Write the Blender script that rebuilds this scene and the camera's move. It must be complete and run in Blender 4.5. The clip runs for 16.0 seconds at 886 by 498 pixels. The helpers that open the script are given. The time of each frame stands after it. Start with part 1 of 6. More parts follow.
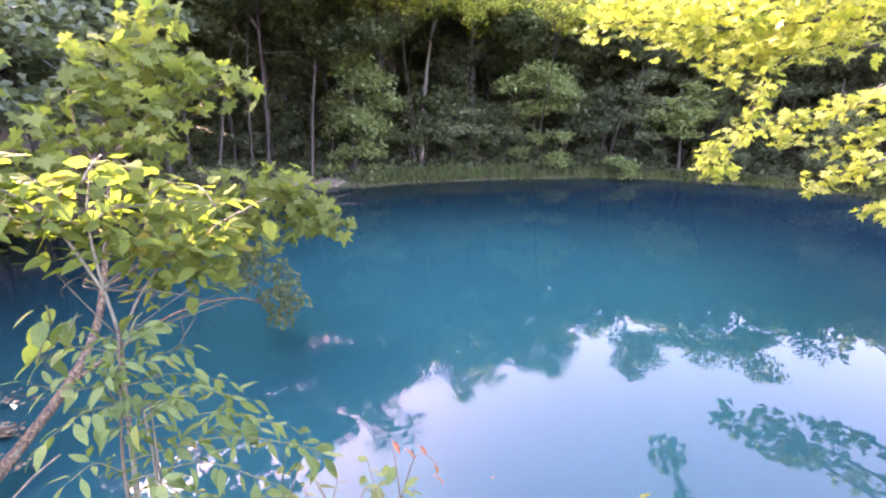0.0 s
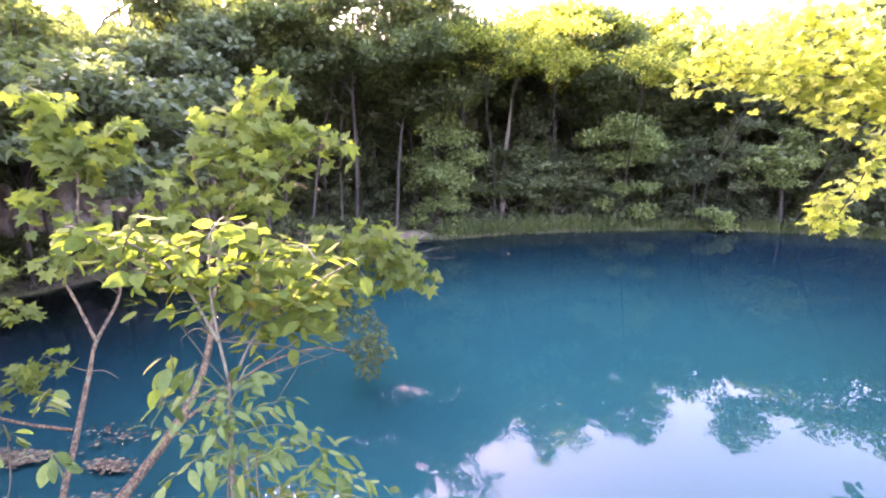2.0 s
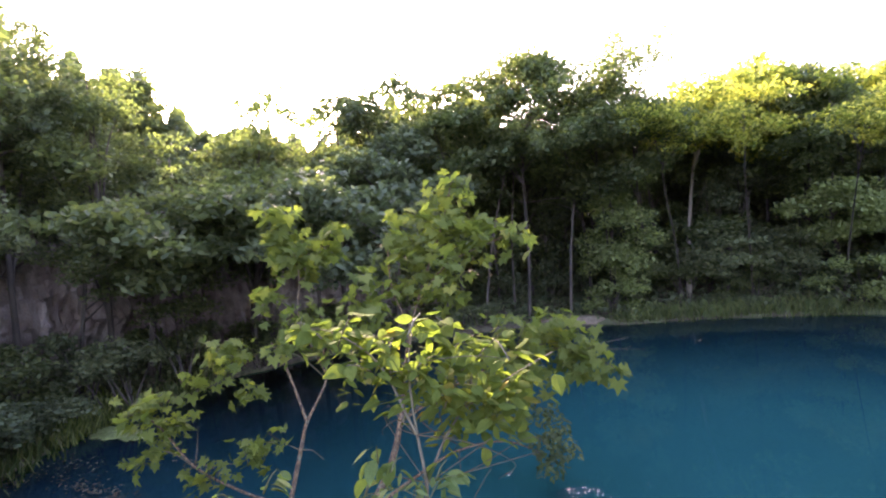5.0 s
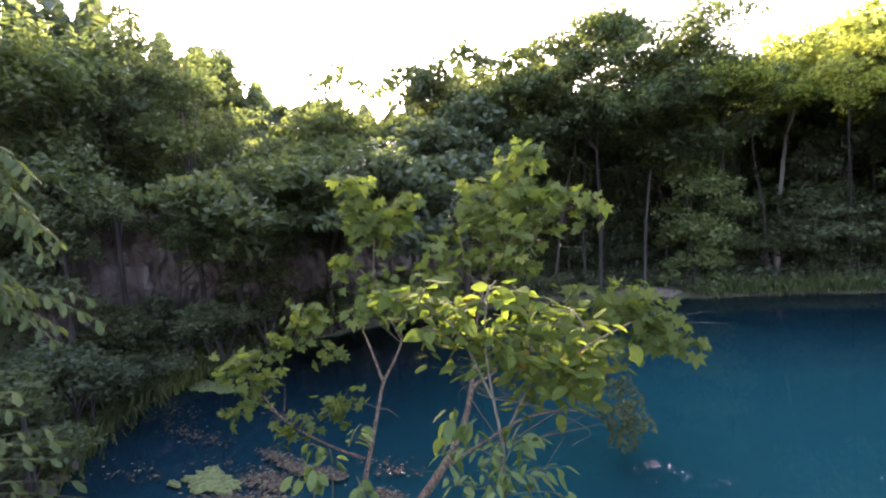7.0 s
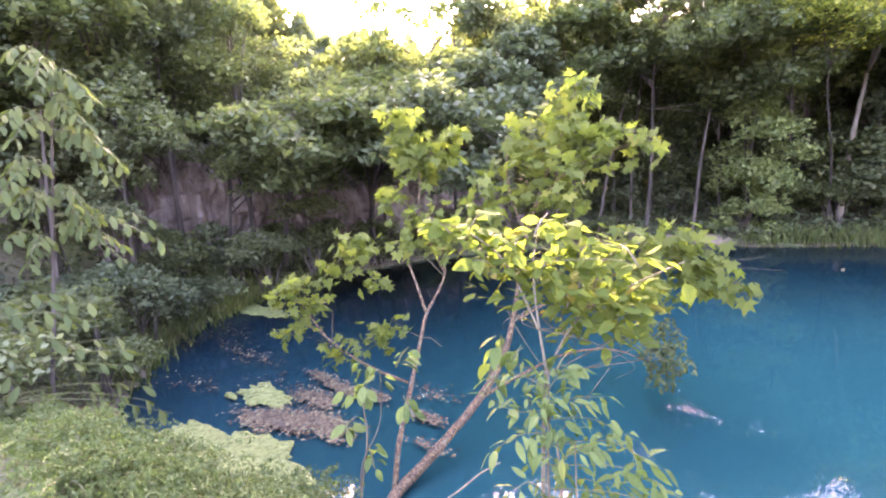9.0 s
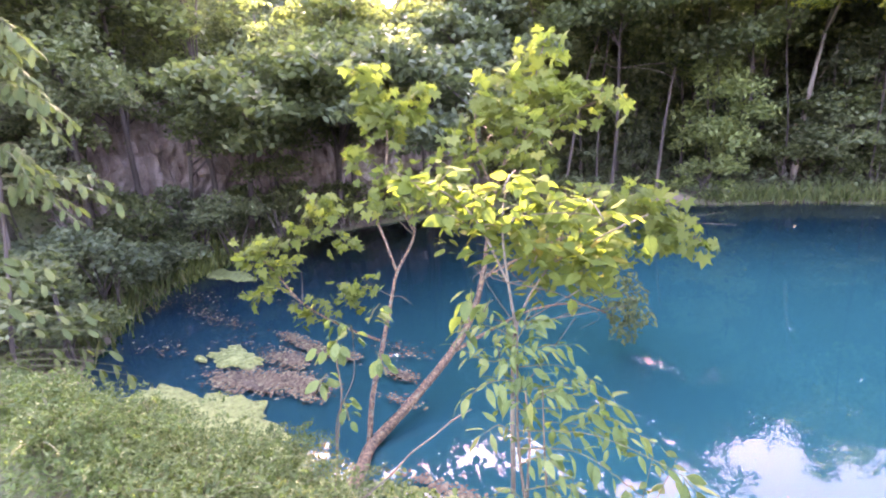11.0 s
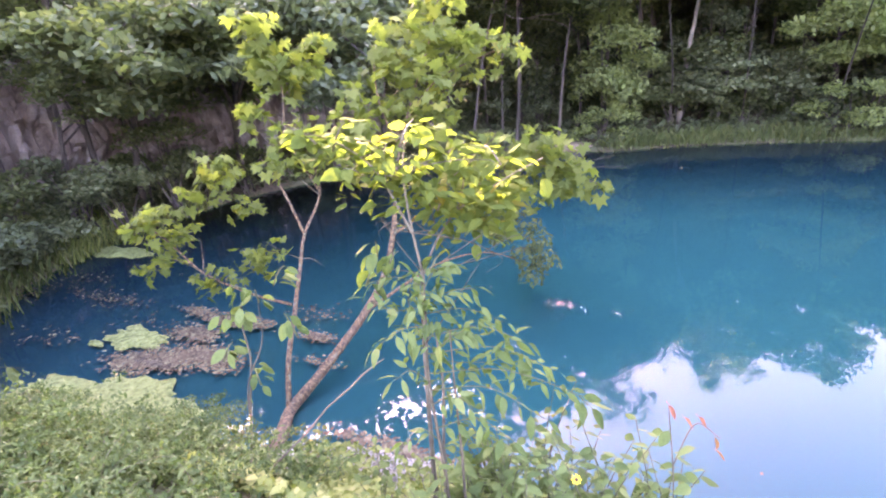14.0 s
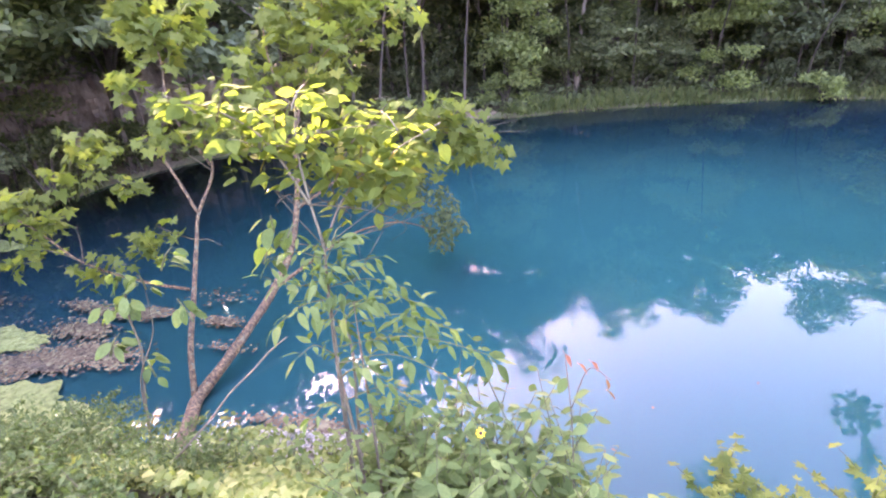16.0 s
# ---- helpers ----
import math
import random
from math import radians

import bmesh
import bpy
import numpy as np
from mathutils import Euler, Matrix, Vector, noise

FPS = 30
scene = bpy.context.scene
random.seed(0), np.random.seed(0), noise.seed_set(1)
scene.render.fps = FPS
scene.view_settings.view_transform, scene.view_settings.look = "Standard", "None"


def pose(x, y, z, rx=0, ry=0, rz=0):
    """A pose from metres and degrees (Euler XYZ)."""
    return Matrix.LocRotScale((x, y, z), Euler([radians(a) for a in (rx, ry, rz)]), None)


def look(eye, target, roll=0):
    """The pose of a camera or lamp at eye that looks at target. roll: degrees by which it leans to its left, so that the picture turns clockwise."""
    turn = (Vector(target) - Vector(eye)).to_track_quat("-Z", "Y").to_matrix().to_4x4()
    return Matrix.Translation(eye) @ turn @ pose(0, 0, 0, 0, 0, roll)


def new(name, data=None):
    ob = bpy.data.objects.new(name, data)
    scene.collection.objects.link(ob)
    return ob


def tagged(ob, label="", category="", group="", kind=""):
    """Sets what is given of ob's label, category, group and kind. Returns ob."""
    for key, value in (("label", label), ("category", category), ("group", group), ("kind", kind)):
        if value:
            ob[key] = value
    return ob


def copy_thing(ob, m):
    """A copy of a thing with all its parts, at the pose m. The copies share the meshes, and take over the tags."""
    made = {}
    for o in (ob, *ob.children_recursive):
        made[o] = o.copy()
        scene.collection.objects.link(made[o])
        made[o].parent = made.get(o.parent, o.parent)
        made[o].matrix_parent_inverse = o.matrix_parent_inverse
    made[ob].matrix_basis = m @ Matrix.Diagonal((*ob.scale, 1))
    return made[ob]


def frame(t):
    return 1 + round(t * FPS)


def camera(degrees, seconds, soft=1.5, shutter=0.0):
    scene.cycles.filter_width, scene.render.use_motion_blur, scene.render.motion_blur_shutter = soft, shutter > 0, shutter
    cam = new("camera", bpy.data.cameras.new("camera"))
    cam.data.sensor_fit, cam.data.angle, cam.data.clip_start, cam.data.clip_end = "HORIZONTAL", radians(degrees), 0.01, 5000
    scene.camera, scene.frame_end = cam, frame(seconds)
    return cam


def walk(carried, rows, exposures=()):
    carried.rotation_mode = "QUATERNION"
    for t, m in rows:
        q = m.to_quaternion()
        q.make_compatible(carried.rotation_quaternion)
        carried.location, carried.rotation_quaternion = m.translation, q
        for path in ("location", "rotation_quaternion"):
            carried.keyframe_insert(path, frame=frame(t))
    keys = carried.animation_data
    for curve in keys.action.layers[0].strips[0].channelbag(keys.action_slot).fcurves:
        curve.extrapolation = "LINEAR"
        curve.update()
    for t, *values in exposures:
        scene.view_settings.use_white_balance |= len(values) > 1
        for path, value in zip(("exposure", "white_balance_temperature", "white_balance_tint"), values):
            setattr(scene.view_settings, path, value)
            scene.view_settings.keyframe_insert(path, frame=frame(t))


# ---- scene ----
# The walk: metres and degrees; x to the right, y ahead over the pond, z above the water.
cam = camera(82.09, 16.0, soft=2.1)
ROWS = [
    (0.0, 0.000, 0.000, 2.600, -0.00, -17.56, -0.29),
    (0.5, -0.026, -0.005, 2.611, 2.25, -16.20, 0.03),
    (1.0, -0.042, -0.009, 2.623, 4.02, -15.23, 0.45),
    (1.5, -0.058, -0.013, 2.634, 6.01, -13.78, 0.96),
    (2.0, -0.071, -0.015, 2.651, 8.65, -11.84, 1.27),
    (2.5, -0.105, -0.007, 2.671, 12.15, -9.37, 1.87),
    (3.0, -0.151, 0.001, 2.681, 16.07, -6.96, 2.51),
    (3.5, -0.172, 0.012, 2.692, 19.23, -4.79, 3.00),
    (4.0, -0.180, 0.004, 2.702, 21.97, -3.10, 3.48),
    (6.5, -0.199, -0.085, 2.740, 33.13, -2.09, 4.96),
    (7.0, -0.216, -0.093, 2.723, 34.59, -4.41, 4.73),
    (7.5, -0.243, -0.107, 2.704, 36.54, -6.87, 4.33),
    (8.0, -0.260, -0.125, 2.695, 38.31, -8.62, 4.01),
    (8.5, -0.271, -0.134, 2.686, 39.09, -9.73, 3.61),
    (9.0, -0.272, -0.137, 2.673, 39.17, -10.84, 3.30),
    (11.5, -0.253, -0.168, 2.629, 33.95, -16.41, 3.53),
    (12.0, -0.239, -0.163, 2.616, 32.00, -17.60, 3.87),
    (12.5, -0.226, -0.149, 2.610, 29.85, -18.49, 4.09),
    (13.0, -0.216, -0.142, 2.602, 28.17, -19.16, 4.15),
    (13.5, -0.205, -0.139, 2.593, 26.95, -19.87, 4.32),
    (14.0, -0.197, -0.133, 2.588, 25.51, -20.41, 4.31),
    (14.5, -0.189, -0.123, 2.581, 23.65, -21.15, 4.10),
    (15.0, -0.180, -0.115, 2.578, 21.64, -22.15, 3.98),
    (15.5, -0.165, -0.108, 2.568, 19.03, -23.19, 4.01),
    (16.0, -0.132, -0.092, 2.556, 15.52, -24.35, 4.04),
]
EXPOSURES = [(0.0, 5.16, 7400, 55), (2.0, 5.16, 7400, 55), (3.0, 5.14, 7350, 53), (4.0, 4.61, 7200, 49), (6.5, 3.67, 6900, 43), (7.0, 3.77, 6900, 43), (8.0, 4.99, 7300, 51), (9.0, 5.34, 7400, 58), (12.5, 5.39, 7400, 58), (16.0, 5.29, 7400, 55)]
walk(cam, [(t, pose(x, y, z, 90 + pitch, roll, yaw)) for t, x, y, z, yaw, pitch, roll in ROWS], EXPOSURES)

# ---- light: a low sun behind the trees to the left, and a bright hazy sky ----
SUN_AZ, SUN_EL = -46.0, 19.0
world = bpy.data.worlds.new("world")
scene.world = world
world.use_nodes = True
wn = world.node_tree
sky = wn.nodes.new("ShaderNodeTexSky")
sky.sky_type = "NISHITA"
sky.sun_disc = False
sky.sun_elevation = radians(SUN_EL)
sky.sun_rotation = radians(SUN_AZ)
sky.air_density, sky.dust_density, sky.ozone_density = 1.0, 4.0, 2.0
wn.nodes["Background"].inputs["Strength"].default_value = 0.15
wn.links.new(sky.outputs[0], wn.nodes["Background"].inputs["Color"])
sun_data = bpy.data.lights.new("sun", "SUN")
sun_data.energy, sun_data.angle, sun_data.color = 3.5, radians(0.6), (1.0, 0.90, 0.68)
sun = new("sun", sun_data)
az, el = radians(SUN_AZ), radians(SUN_EL)
sun.matrix_world = look((30 * math.sin(az) * math.cos(el), 30 * math.cos(az) * math.cos(el), 30 * math.sin(el)), (0, 0, 0))

# ---- materials ----
def material(name, rough=0.8):
    m = bpy.data.materials.new(name)
    m.use_nodes = True
    b = m.node_tree.nodes["Principled BSDF"]
    b.inputs["Roughness"].default_value = rough
    return m, m.node_tree, b


def ramp(nt, source, stops):
    r = nt.nodes.new("ShaderNodeValToRGB")
    e = r.color_ramp.elements
    while len(e) < len(stops):
        e.new(0.5)
    for k, (p, c) in zip(e, stops):
        k.position, k.color = p, (*c, 1)
    nt.links.new(source, r.inputs[0])
    return r.outputs[0]


def tex(nt, scale, detail=4.0, rough=0.6, stretch=(1, 1, 1), space="Object"):
    c = nt.nodes.new("ShaderNodeTexCoord")
    mp = nt.nodes.new("ShaderNodeMapping")
    mp.inputs["Scale"].default_value = stretch
    n = nt.nodes.new("ShaderNodeTexNoise")
    n.inputs["Scale"].default_value, n.inputs["Detail"].default_value, n.inputs["Roughness"].default_value = scale, detail, rough
    nt.links.new(c.outputs[space], mp.inputs[0])
    nt.links.new(mp.outputs[0], n.inputs["Vector"])
    return n.outputs["Fac"]


def mixed(nt, fac, a, b, mode="MIX"):
    x = nt.nodes.new("ShaderNodeMix")
    x.data_type, x.blend_type = "RGBA", mode
    for s, v in ((x.inputs[0], fac), (x.inputs[6], a), (x.inputs[7], b)):
        if isinstance(v, (int, float)):
            s.default_value = v
        elif isinstance(v, tuple):
            s.default_value = (*v, 1)
        else:
            nt.links.new(v, s)
    return x.outputs[2]


def bump(nt, b, height, strength=0.4, distance=0.02):
    n = nt.nodes.new("ShaderNodeBump")
    n.inputs["Strength"].default_value, n.inputs["Distance"].default_value = strength, distance
    nt.links.new(height, n.inputs["Height"])
    nt.links.new(n.outputs[0], b.inputs["Normal"])


def leaf_material(name, stops, thin=0.4, rough=0.5, single=False, gloss=0.35):
    """Foliage: a leaf's own tint from its random number, light passing through the blade."""
    m, nt, b = material(name, rough)
    b.inputs["Specular IOR Level"].default_value = gloss
    if single:
        rnd = nt.nodes.new("ShaderNodeObjectInfo").outputs["Random"]
    else:
        rnd = nt.nodes.new("ShaderNodeNewGeometry").outputs["Random Per Island"]
    col = ramp(nt, rnd, stops)
    blotch = ramp(nt, tex(nt, 9.0 if single else 0.7, 3), [(0.3, (0.78, 0.80, 0.72)), (0.7, (1.12, 1.08, 1.0))])
    col = mixed(nt, 1.0, col, blotch, "MULTIPLY")
    nt.links.new(col, b.inputs["Base Color"])
    tr = nt.nodes.new("ShaderNodeBsdfTranslucent")
    warm = mixed(nt, 1.0, col, (1.2, 1.3, 0.65), "MULTIPLY")
    nt.links.new(warm, tr.inputs["Color"])
    mx = nt.nodes.new("ShaderNodeMixShader")
    mx.inputs[0].default_value = thin
    nt.links.new(b.outputs[0], mx.inputs[1])
    nt.links.new(tr.outputs[0], mx.inputs[2])
    nt.links.new(mx.outputs[0], nt.nodes["Material Output"].inputs["Surface"])
    return m


def bark_material(name, dark, light, scale=6.0, stretch=(1, 1, 0.25), strength=0.6):
    m, nt, b = material(name, 0.9)
    grain = tex(nt, scale, 6, 0.65, stretch)
    col = ramp(nt, grain, [(0.3, dark), (0.68, light)])
    big = ramp(nt, tex(nt, 1.3, 3), [(0.35, (0.7, 0.7, 0.66)), (0.65, (1.1, 1.1, 1.1))])
    nt.links.new(mixed(nt, 1.0, col, big, "MULTIPLY"), b.inputs["Base Color"])
    bump(nt, b, grain, strength, 0.02)
    return m


LEAF_FAR = leaf_material("forest_leaves", [(0.0, (0.060, 0.088, 0.045)), (0.5, (0.090, 0.122, 0.058)), (1.0, (0.135, 0.165, 0.072))], 0.5, 0.6, False, 0.25)
# Darker forest green: a tree's own tone, with the wood's shade coloured in.
LEAF_DARK = leaf_material("shade_tinted_leaves", [(0.0, (0.052, 0.078, 0.046)), (0.5, (0.078, 0.108, 0.060)), (1.0, (0.115, 0.145, 0.074))], 0.35, 0.6, False, 0.25)
LEAF_PALE = leaf_material("grey_green_leaves", [(0.0, (0.10, 0.135, 0.080)), (0.5, (0.14, 0.18, 0.10)), (1.0, (0.19, 0.225, 0.12))], 0.4, 0.6, False, 0.25)
# Lighter green for a few shore trees, their brighter lighting put into the colour.
LEAF_LIGHT = leaf_material("light_green_leaves", [(0.0, (0.14, 0.19, 0.085)), (0.5, (0.19, 0.25, 0.105)), (1.0, (0.26, 0.32, 0.13))], 0.45, 0.6, False, 0.25)
LEAF_BANK = leaf_material("bank_leaves", [(0.0, (0.045, 0.082, 0.026)), (0.5, (0.070, 0.115, 0.038)), (0.95, (0.105, 0.15, 0.055)), (1.0, (0.14, 0.135, 0.065))], 0.4, 0.6, False, 0.25)
BANK_GRASS = leaf_material("bank_grass_blades", [(0.0, (0.075, 0.11, 0.03)), (0.6, (0.13, 0.165, 0.05)), (0.93, (0.2, 0.21, 0.075)), (1.0, (0.32, 0.27, 0.13))], 0.4, 0.6, False, 0.25)
DRY_SCRAP = leaf_material("dry_leaf_scraps", [(0.0, (0.22, 0.2, 0.19)), (0.5, (0.36, 0.34, 0.34)), (1.0, (0.52, 0.5, 0.5))], 0.2, 0.45, False, 0.5)
# Paler golden copies of the foliage: low sunlight is put into the leaf colour.
LEAF_SUN_TINT = leaf_material("sun_tinted_leaves", [(0.0, (0.09, 0.13, 0.04)), (0.5, (0.20, 0.23, 0.06)), (1.0, (0.42, 0.42, 0.12))], 0.65, 0.6, False, 0.2)
LEAF_SUN_TINT_BLADE = leaf_material("sun_tinted_leaf_blades", [(0.0, (0.17, 0.20, 0.045)), (0.5, (0.29, 0.31, 0.075)), (1.0, (0.43, 0.43, 0.13))], 0.6, 0.6, False, 0.2)
LEAF_SYC = leaf_material("sycamore_leaf", [(0.0, (0.09075, 0.1287, 0.0363)), (0.5, (0.1198, 0.1584, 0.0436)), (0.96, (0.1525, 0.1881, 0.0515)), (1.0, (0.19, 0.20, 0.042))], 0.54, 0.7, True, 0.12)
LEAF_SHRUB = leaf_material("shrub_leaf", [(0.0, (0.07788, 0.118, 0.03)), (0.5, (0.1038, 0.145, 0.036)), (0.95, (0.1274, 0.168, 0.042)), (1.0, (0.1869, 0.144, 0.0288))], 0.48, 0.85, True, 0.03)
LEAF_SYC_ALL = leaf_material("sycamore_leaves", [(0.0, (0.09075, 0.1287, 0.0363)), (0.5, (0.1198, 0.1584, 0.0436)), (0.96, (0.1525, 0.1881, 0.0515)), (1.0, (0.19, 0.20, 0.042))], 0.54, 0.7, False, 0.12)
LEAF_SHRUB_ALL = leaf_material("shrub_leaves", [(0.0, (0.07788, 0.118, 0.03)), (0.5, (0.1038, 0.145, 0.036)), (0.95, (0.1274, 0.168, 0.042)), (1.0, (0.1869, 0.144, 0.0288))], 0.48, 0.85, False, 0.03)
LANCE_TINTS = [(0.0, (0.068, 0.115, 0.038)), (0.5, (0.096, 0.152, 0.050)), (0.985, (0.135, 0.195, 0.072)), (1.0, (0.17, 0.19, 0.045))]
LEAF_LANCE = leaf_material("pointed_leaf", LANCE_TINTS, 0.42, 0.65, True, 0.15)
LEAF_LANCE_ALL = leaf_material("pointed_leaves", LANCE_TINTS, 0.42, 0.65, False, 0.15)
LEAF_DULL = leaf_material("dull_leaf", [(0.0, (0.052, 0.08, 0.0336)), (0.5, (0.072, 0.1024, 0.04)), (1.0, (0.1, 0.128, 0.048))], 0.35, 0.75, True, 0.1)
LEAF_RED = leaf_material("red_leaf", [(0.0, (0.22, 0.085, 0.06)), (1.0, (0.32, 0.15, 0.08))], 0.4, 0.5, True)
LEAF_CREEP = leaf_material("creeper_leaves", [(0.0, (0.12, 0.17, 0.05)), (0.5, (0.17, 0.22, 0.068)), (1.0, (0.24, 0.27, 0.11))], 0.4, 0.6, False, 0.2)
GRASS = leaf_material("grass_blades", [(0.0, (0.045, 0.075, 0.022)), (0.6, (0.08, 0.118, 0.034)), (1.0, (0.14, 0.15, 0.06))], 0.35)
LITTER = leaf_material("fallen_leaves", [(0.0, (0.038, 0.027, 0.015)), (0.4, (0.082, 0.060, 0.034)), (0.75, (0.135, 0.115, 0.072)), (1.0, (0.17, 0.175, 0.095))], 0.05, 0.7)
BARK_PALE = bark_material("pale_bark", (0.14, 0.115, 0.09), (0.31, 0.27, 0.22))
BARK_DARK = bark_material("forest_bark", (0.026, 0.021, 0.017), (0.085, 0.07, 0.056))
BARK_MID = bark_material("grey_brown_bark", (0.045, 0.037, 0.03), (0.12, 0.10, 0.082))
BARK_TWIG = bark_material("tan_twig_bark", (0.040, 0.034, 0.018), (0.105, 0.09, 0.048), 34.0)


def flaking_bark():
    """Young sycamore bark: dark brown plates, orange-brown scales and pale grey lichen."""
    m, nt, b = material("flaking_brown_bark", 0.85)
    plates = tex(nt, 42.0, 6, 0.7, (1, 1, 0.5))
    col = ramp(nt, plates, [(0.36, (0.026, 0.018, 0.011)), (0.47, (0.072, 0.048, 0.026)), (0.56, (0.16, 0.10, 0.045)), (0.66, (0.22, 0.165, 0.09))])
    lichen = ramp(nt, tex(nt, 16.0, 5), [(0.60, (0, 0, 0)), (0.66, (1, 1, 1))])
    nt.links.new(mixed(nt, lichen, col, (0.13, 0.14, 0.085)), b.inputs["Base Color"])
    bump(nt, b, plates, 1.0, 0.02)
    return m


BARK_SAP = flaking_bark()
STEM = bark_material("pale_stem", (0.075, 0.068, 0.042), (0.16, 0.145, 0.095), 30.0)
STEM_GREEN = bark_material("green_stem", (0.05, 0.068, 0.024), (0.115, 0.125, 0.05), 30.0)


def ground_material():
    m, nt, b = material("forest_floor", 0.95)
    fine = tex(nt, 14.0, 6)
    soil = ramp(nt, fine, [(0.3, (0.035, 0.027, 0.018)), (0.55, (0.08, 0.062, 0.04)), (0.75, (0.12, 0.093, 0.062))])
    moss = ramp(nt, tex(nt, 22.0, 5), [(0.3, (0.04, 0.062, 0.02)), (0.7, (0.11, 0.13, 0.05))])
    where = ramp(nt, tex(nt, 0.8, 4), [(0.42, (0, 0, 0)), (0.6, (1, 1, 1))])
    nt.links.new(mixed(nt, where, soil, moss), b.inputs["Base Color"])
    bump(nt, b, fine, 0.7, 0.05)
    return m


def rock_material(name, stops, scale=2.2):
    m, nt, b = material(name, 0.9)
    grain = tex(nt, scale, 8, 0.65, (1, 1, 0.45))
    col = ramp(nt, grain, stops)
    fine = tex(nt, 28.0, 5)
    col = mixed(nt, 1.0, col, ramp(nt, fine, [(0.3, (0.75, 0.75, 0.75)), (0.7, (1.12, 1.12, 1.12))]), "MULTIPLY")
    nt.links.new(col, b.inputs["Base Color"])
    bump(nt, b, grain, 0.9, 0.12)
    return m


def water_body_material():
    """A spring full of blue-scattering water: the colour of the body under the surface."""
    m, nt, b = material("blue_spring_water", 1.0)
    b.inputs["Specular IOR Level"].default_value = 0.0
    c = nt.nodes.new("ShaderNodeTexCoord")
    body = ramp(nt, tex(nt, 0.16, 3, 0.5), [(0.3, (0.14, 0.27, 0.285)), (0.7, (0.19, 0.31, 0.32))])
    # clear turquoise in the middle; margins coloured darker for the woods' shade and reflection
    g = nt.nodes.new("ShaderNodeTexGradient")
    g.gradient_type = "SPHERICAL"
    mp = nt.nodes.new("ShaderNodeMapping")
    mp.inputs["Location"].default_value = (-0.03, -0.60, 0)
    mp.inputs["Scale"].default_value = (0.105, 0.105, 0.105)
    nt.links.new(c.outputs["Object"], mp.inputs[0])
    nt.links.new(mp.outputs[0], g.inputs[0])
    dimmed = ramp(nt, g.outputs["Fac"], [(0.10, (1.2, 0.37, 0.52)), (0.36, (1.1, 0.60, 0.70)), (0.70, (1, 1, 1))])
    nt.links.new(mixed(nt, 1.0, body, dimmed, "MULTIPLY"), b.inputs["Base Color"])
    return m


def water_surface_material():
    """The still surface: clear, and reflecting as water does."""
    m, nt, b = material("water_surface", 0.02)
    gloss = nt.nodes.new("ShaderNodeBsdfGlossy")
    gloss.inputs["Roughness"].default_value = 0.012
    fresnel = nt.nodes.new("ShaderNodeFresnel")
    fresnel.inputs["IOR"].default_value = 1.33
    clear = nt.nodes.new("ShaderNodeBsdfTransparent")
    clear.inputs["Color"].default_value = (0.14, 0.47, 0.465, 1)
    wave = nt.nodes.new("ShaderNodeBump")
    wave.inputs["Strength"].default_value, wave.inputs["Distance"].default_value = 0.007, 0.02
    nt.links.new(tex(nt, 1.1, 1, 0.4), wave.inputs["Height"])
    nt.links.new(wave.outputs[0], gloss.inputs["Normal"])
    mx = nt.nodes.new("ShaderNodeMixShader")
    nt.links.new(fresnel.outputs[0], mx.inputs[0])
    nt.links.new(clear.outputs[0], mx.inputs[1])
    nt.links.new(gloss.outputs[0], mx.inputs[2])
    nt.links.new(mx.outputs[0], nt.nodes["Material Output"].inputs["Surface"])
    nt.nodes.remove(b)
    return m


WATER = water_body_material()
WATER_TOP = water_surface_material()
SOIL = ground_material()
CLIFF = rock_material("weathered_cliff_rock", [(0.28, (0.085, 0.062, 0.050)), (0.46, (0.165, 0.13, 0.108)), (0.6, (0.24, 0.205, 0.18)), (0.76, (0.36, 0.335, 0.32))])
SAND = rock_material("bare_bank_rock", [(0.3, (0.12, 0.09, 0.06)), (0.7, (0.24, 0.19, 0.13))], 4.0)
MAT = rock_material("leaf_mat", [(0.3, (0.028, 0.022, 0.013)), (0.5, (0.068, 0.055, 0.033)), (0.72, (0.12, 0.107, 0.07))], 16.0)
SCUM = rock_material("floating_green_scum", [(0.3, (0.085, 0.11, 0.030)), (0.48, (0.19, 0.24, 0.068)), (0.75, (0.27, 0.31, 0.11))], 14.0)

# ---- building helpers ----
def mesh_of(name, verts, faces, mat=None, smooth=False):
    me = bpy.data.meshes.new(name)
    me.from_pydata([tuple(v) for v in verts], [], [tuple(f) for f in faces])
    if mat:
        me.materials.append(mat)
    if smooth:
        me.polygons.foreach_set("use_smooth", [True] * len(me.polygons))
    me.update()
    return me


def thing(name, at, label, category, group="", kind=""):
    e = new(name)
    e.empty_display_size = 0.1
    e.location = at
    return tagged(e, label, category, group, kind)


def part(name, me, parent, label="", at=None, kind=""):
    ob = new(name, me)
    ob.parent = parent
    if at is not None:
        ob.matrix_basis = at
    return tagged(ob, label, kind=kind)


def curve_points(points, n):
    """A smooth line through a few points (Catmull-Rom), n points a stretch."""
    p = [Vector(q) for q in points]
    p = [2 * p[0] - p[1]] + p + [2 * p[-1] - p[-2]]
    out = []
    for i in range(1, len(p) - 2):
        a, b, c, d = p[i - 1:i + 3]
        for k in range(n):
            t = k / n
            out.append(0.5 * (2 * b + (c - a) * t + (2 * a - 5 * b + 4 * c - d) * t * t + (3 * b - a - 3 * c + d) * t ** 3))
    return out + [p[-2]]


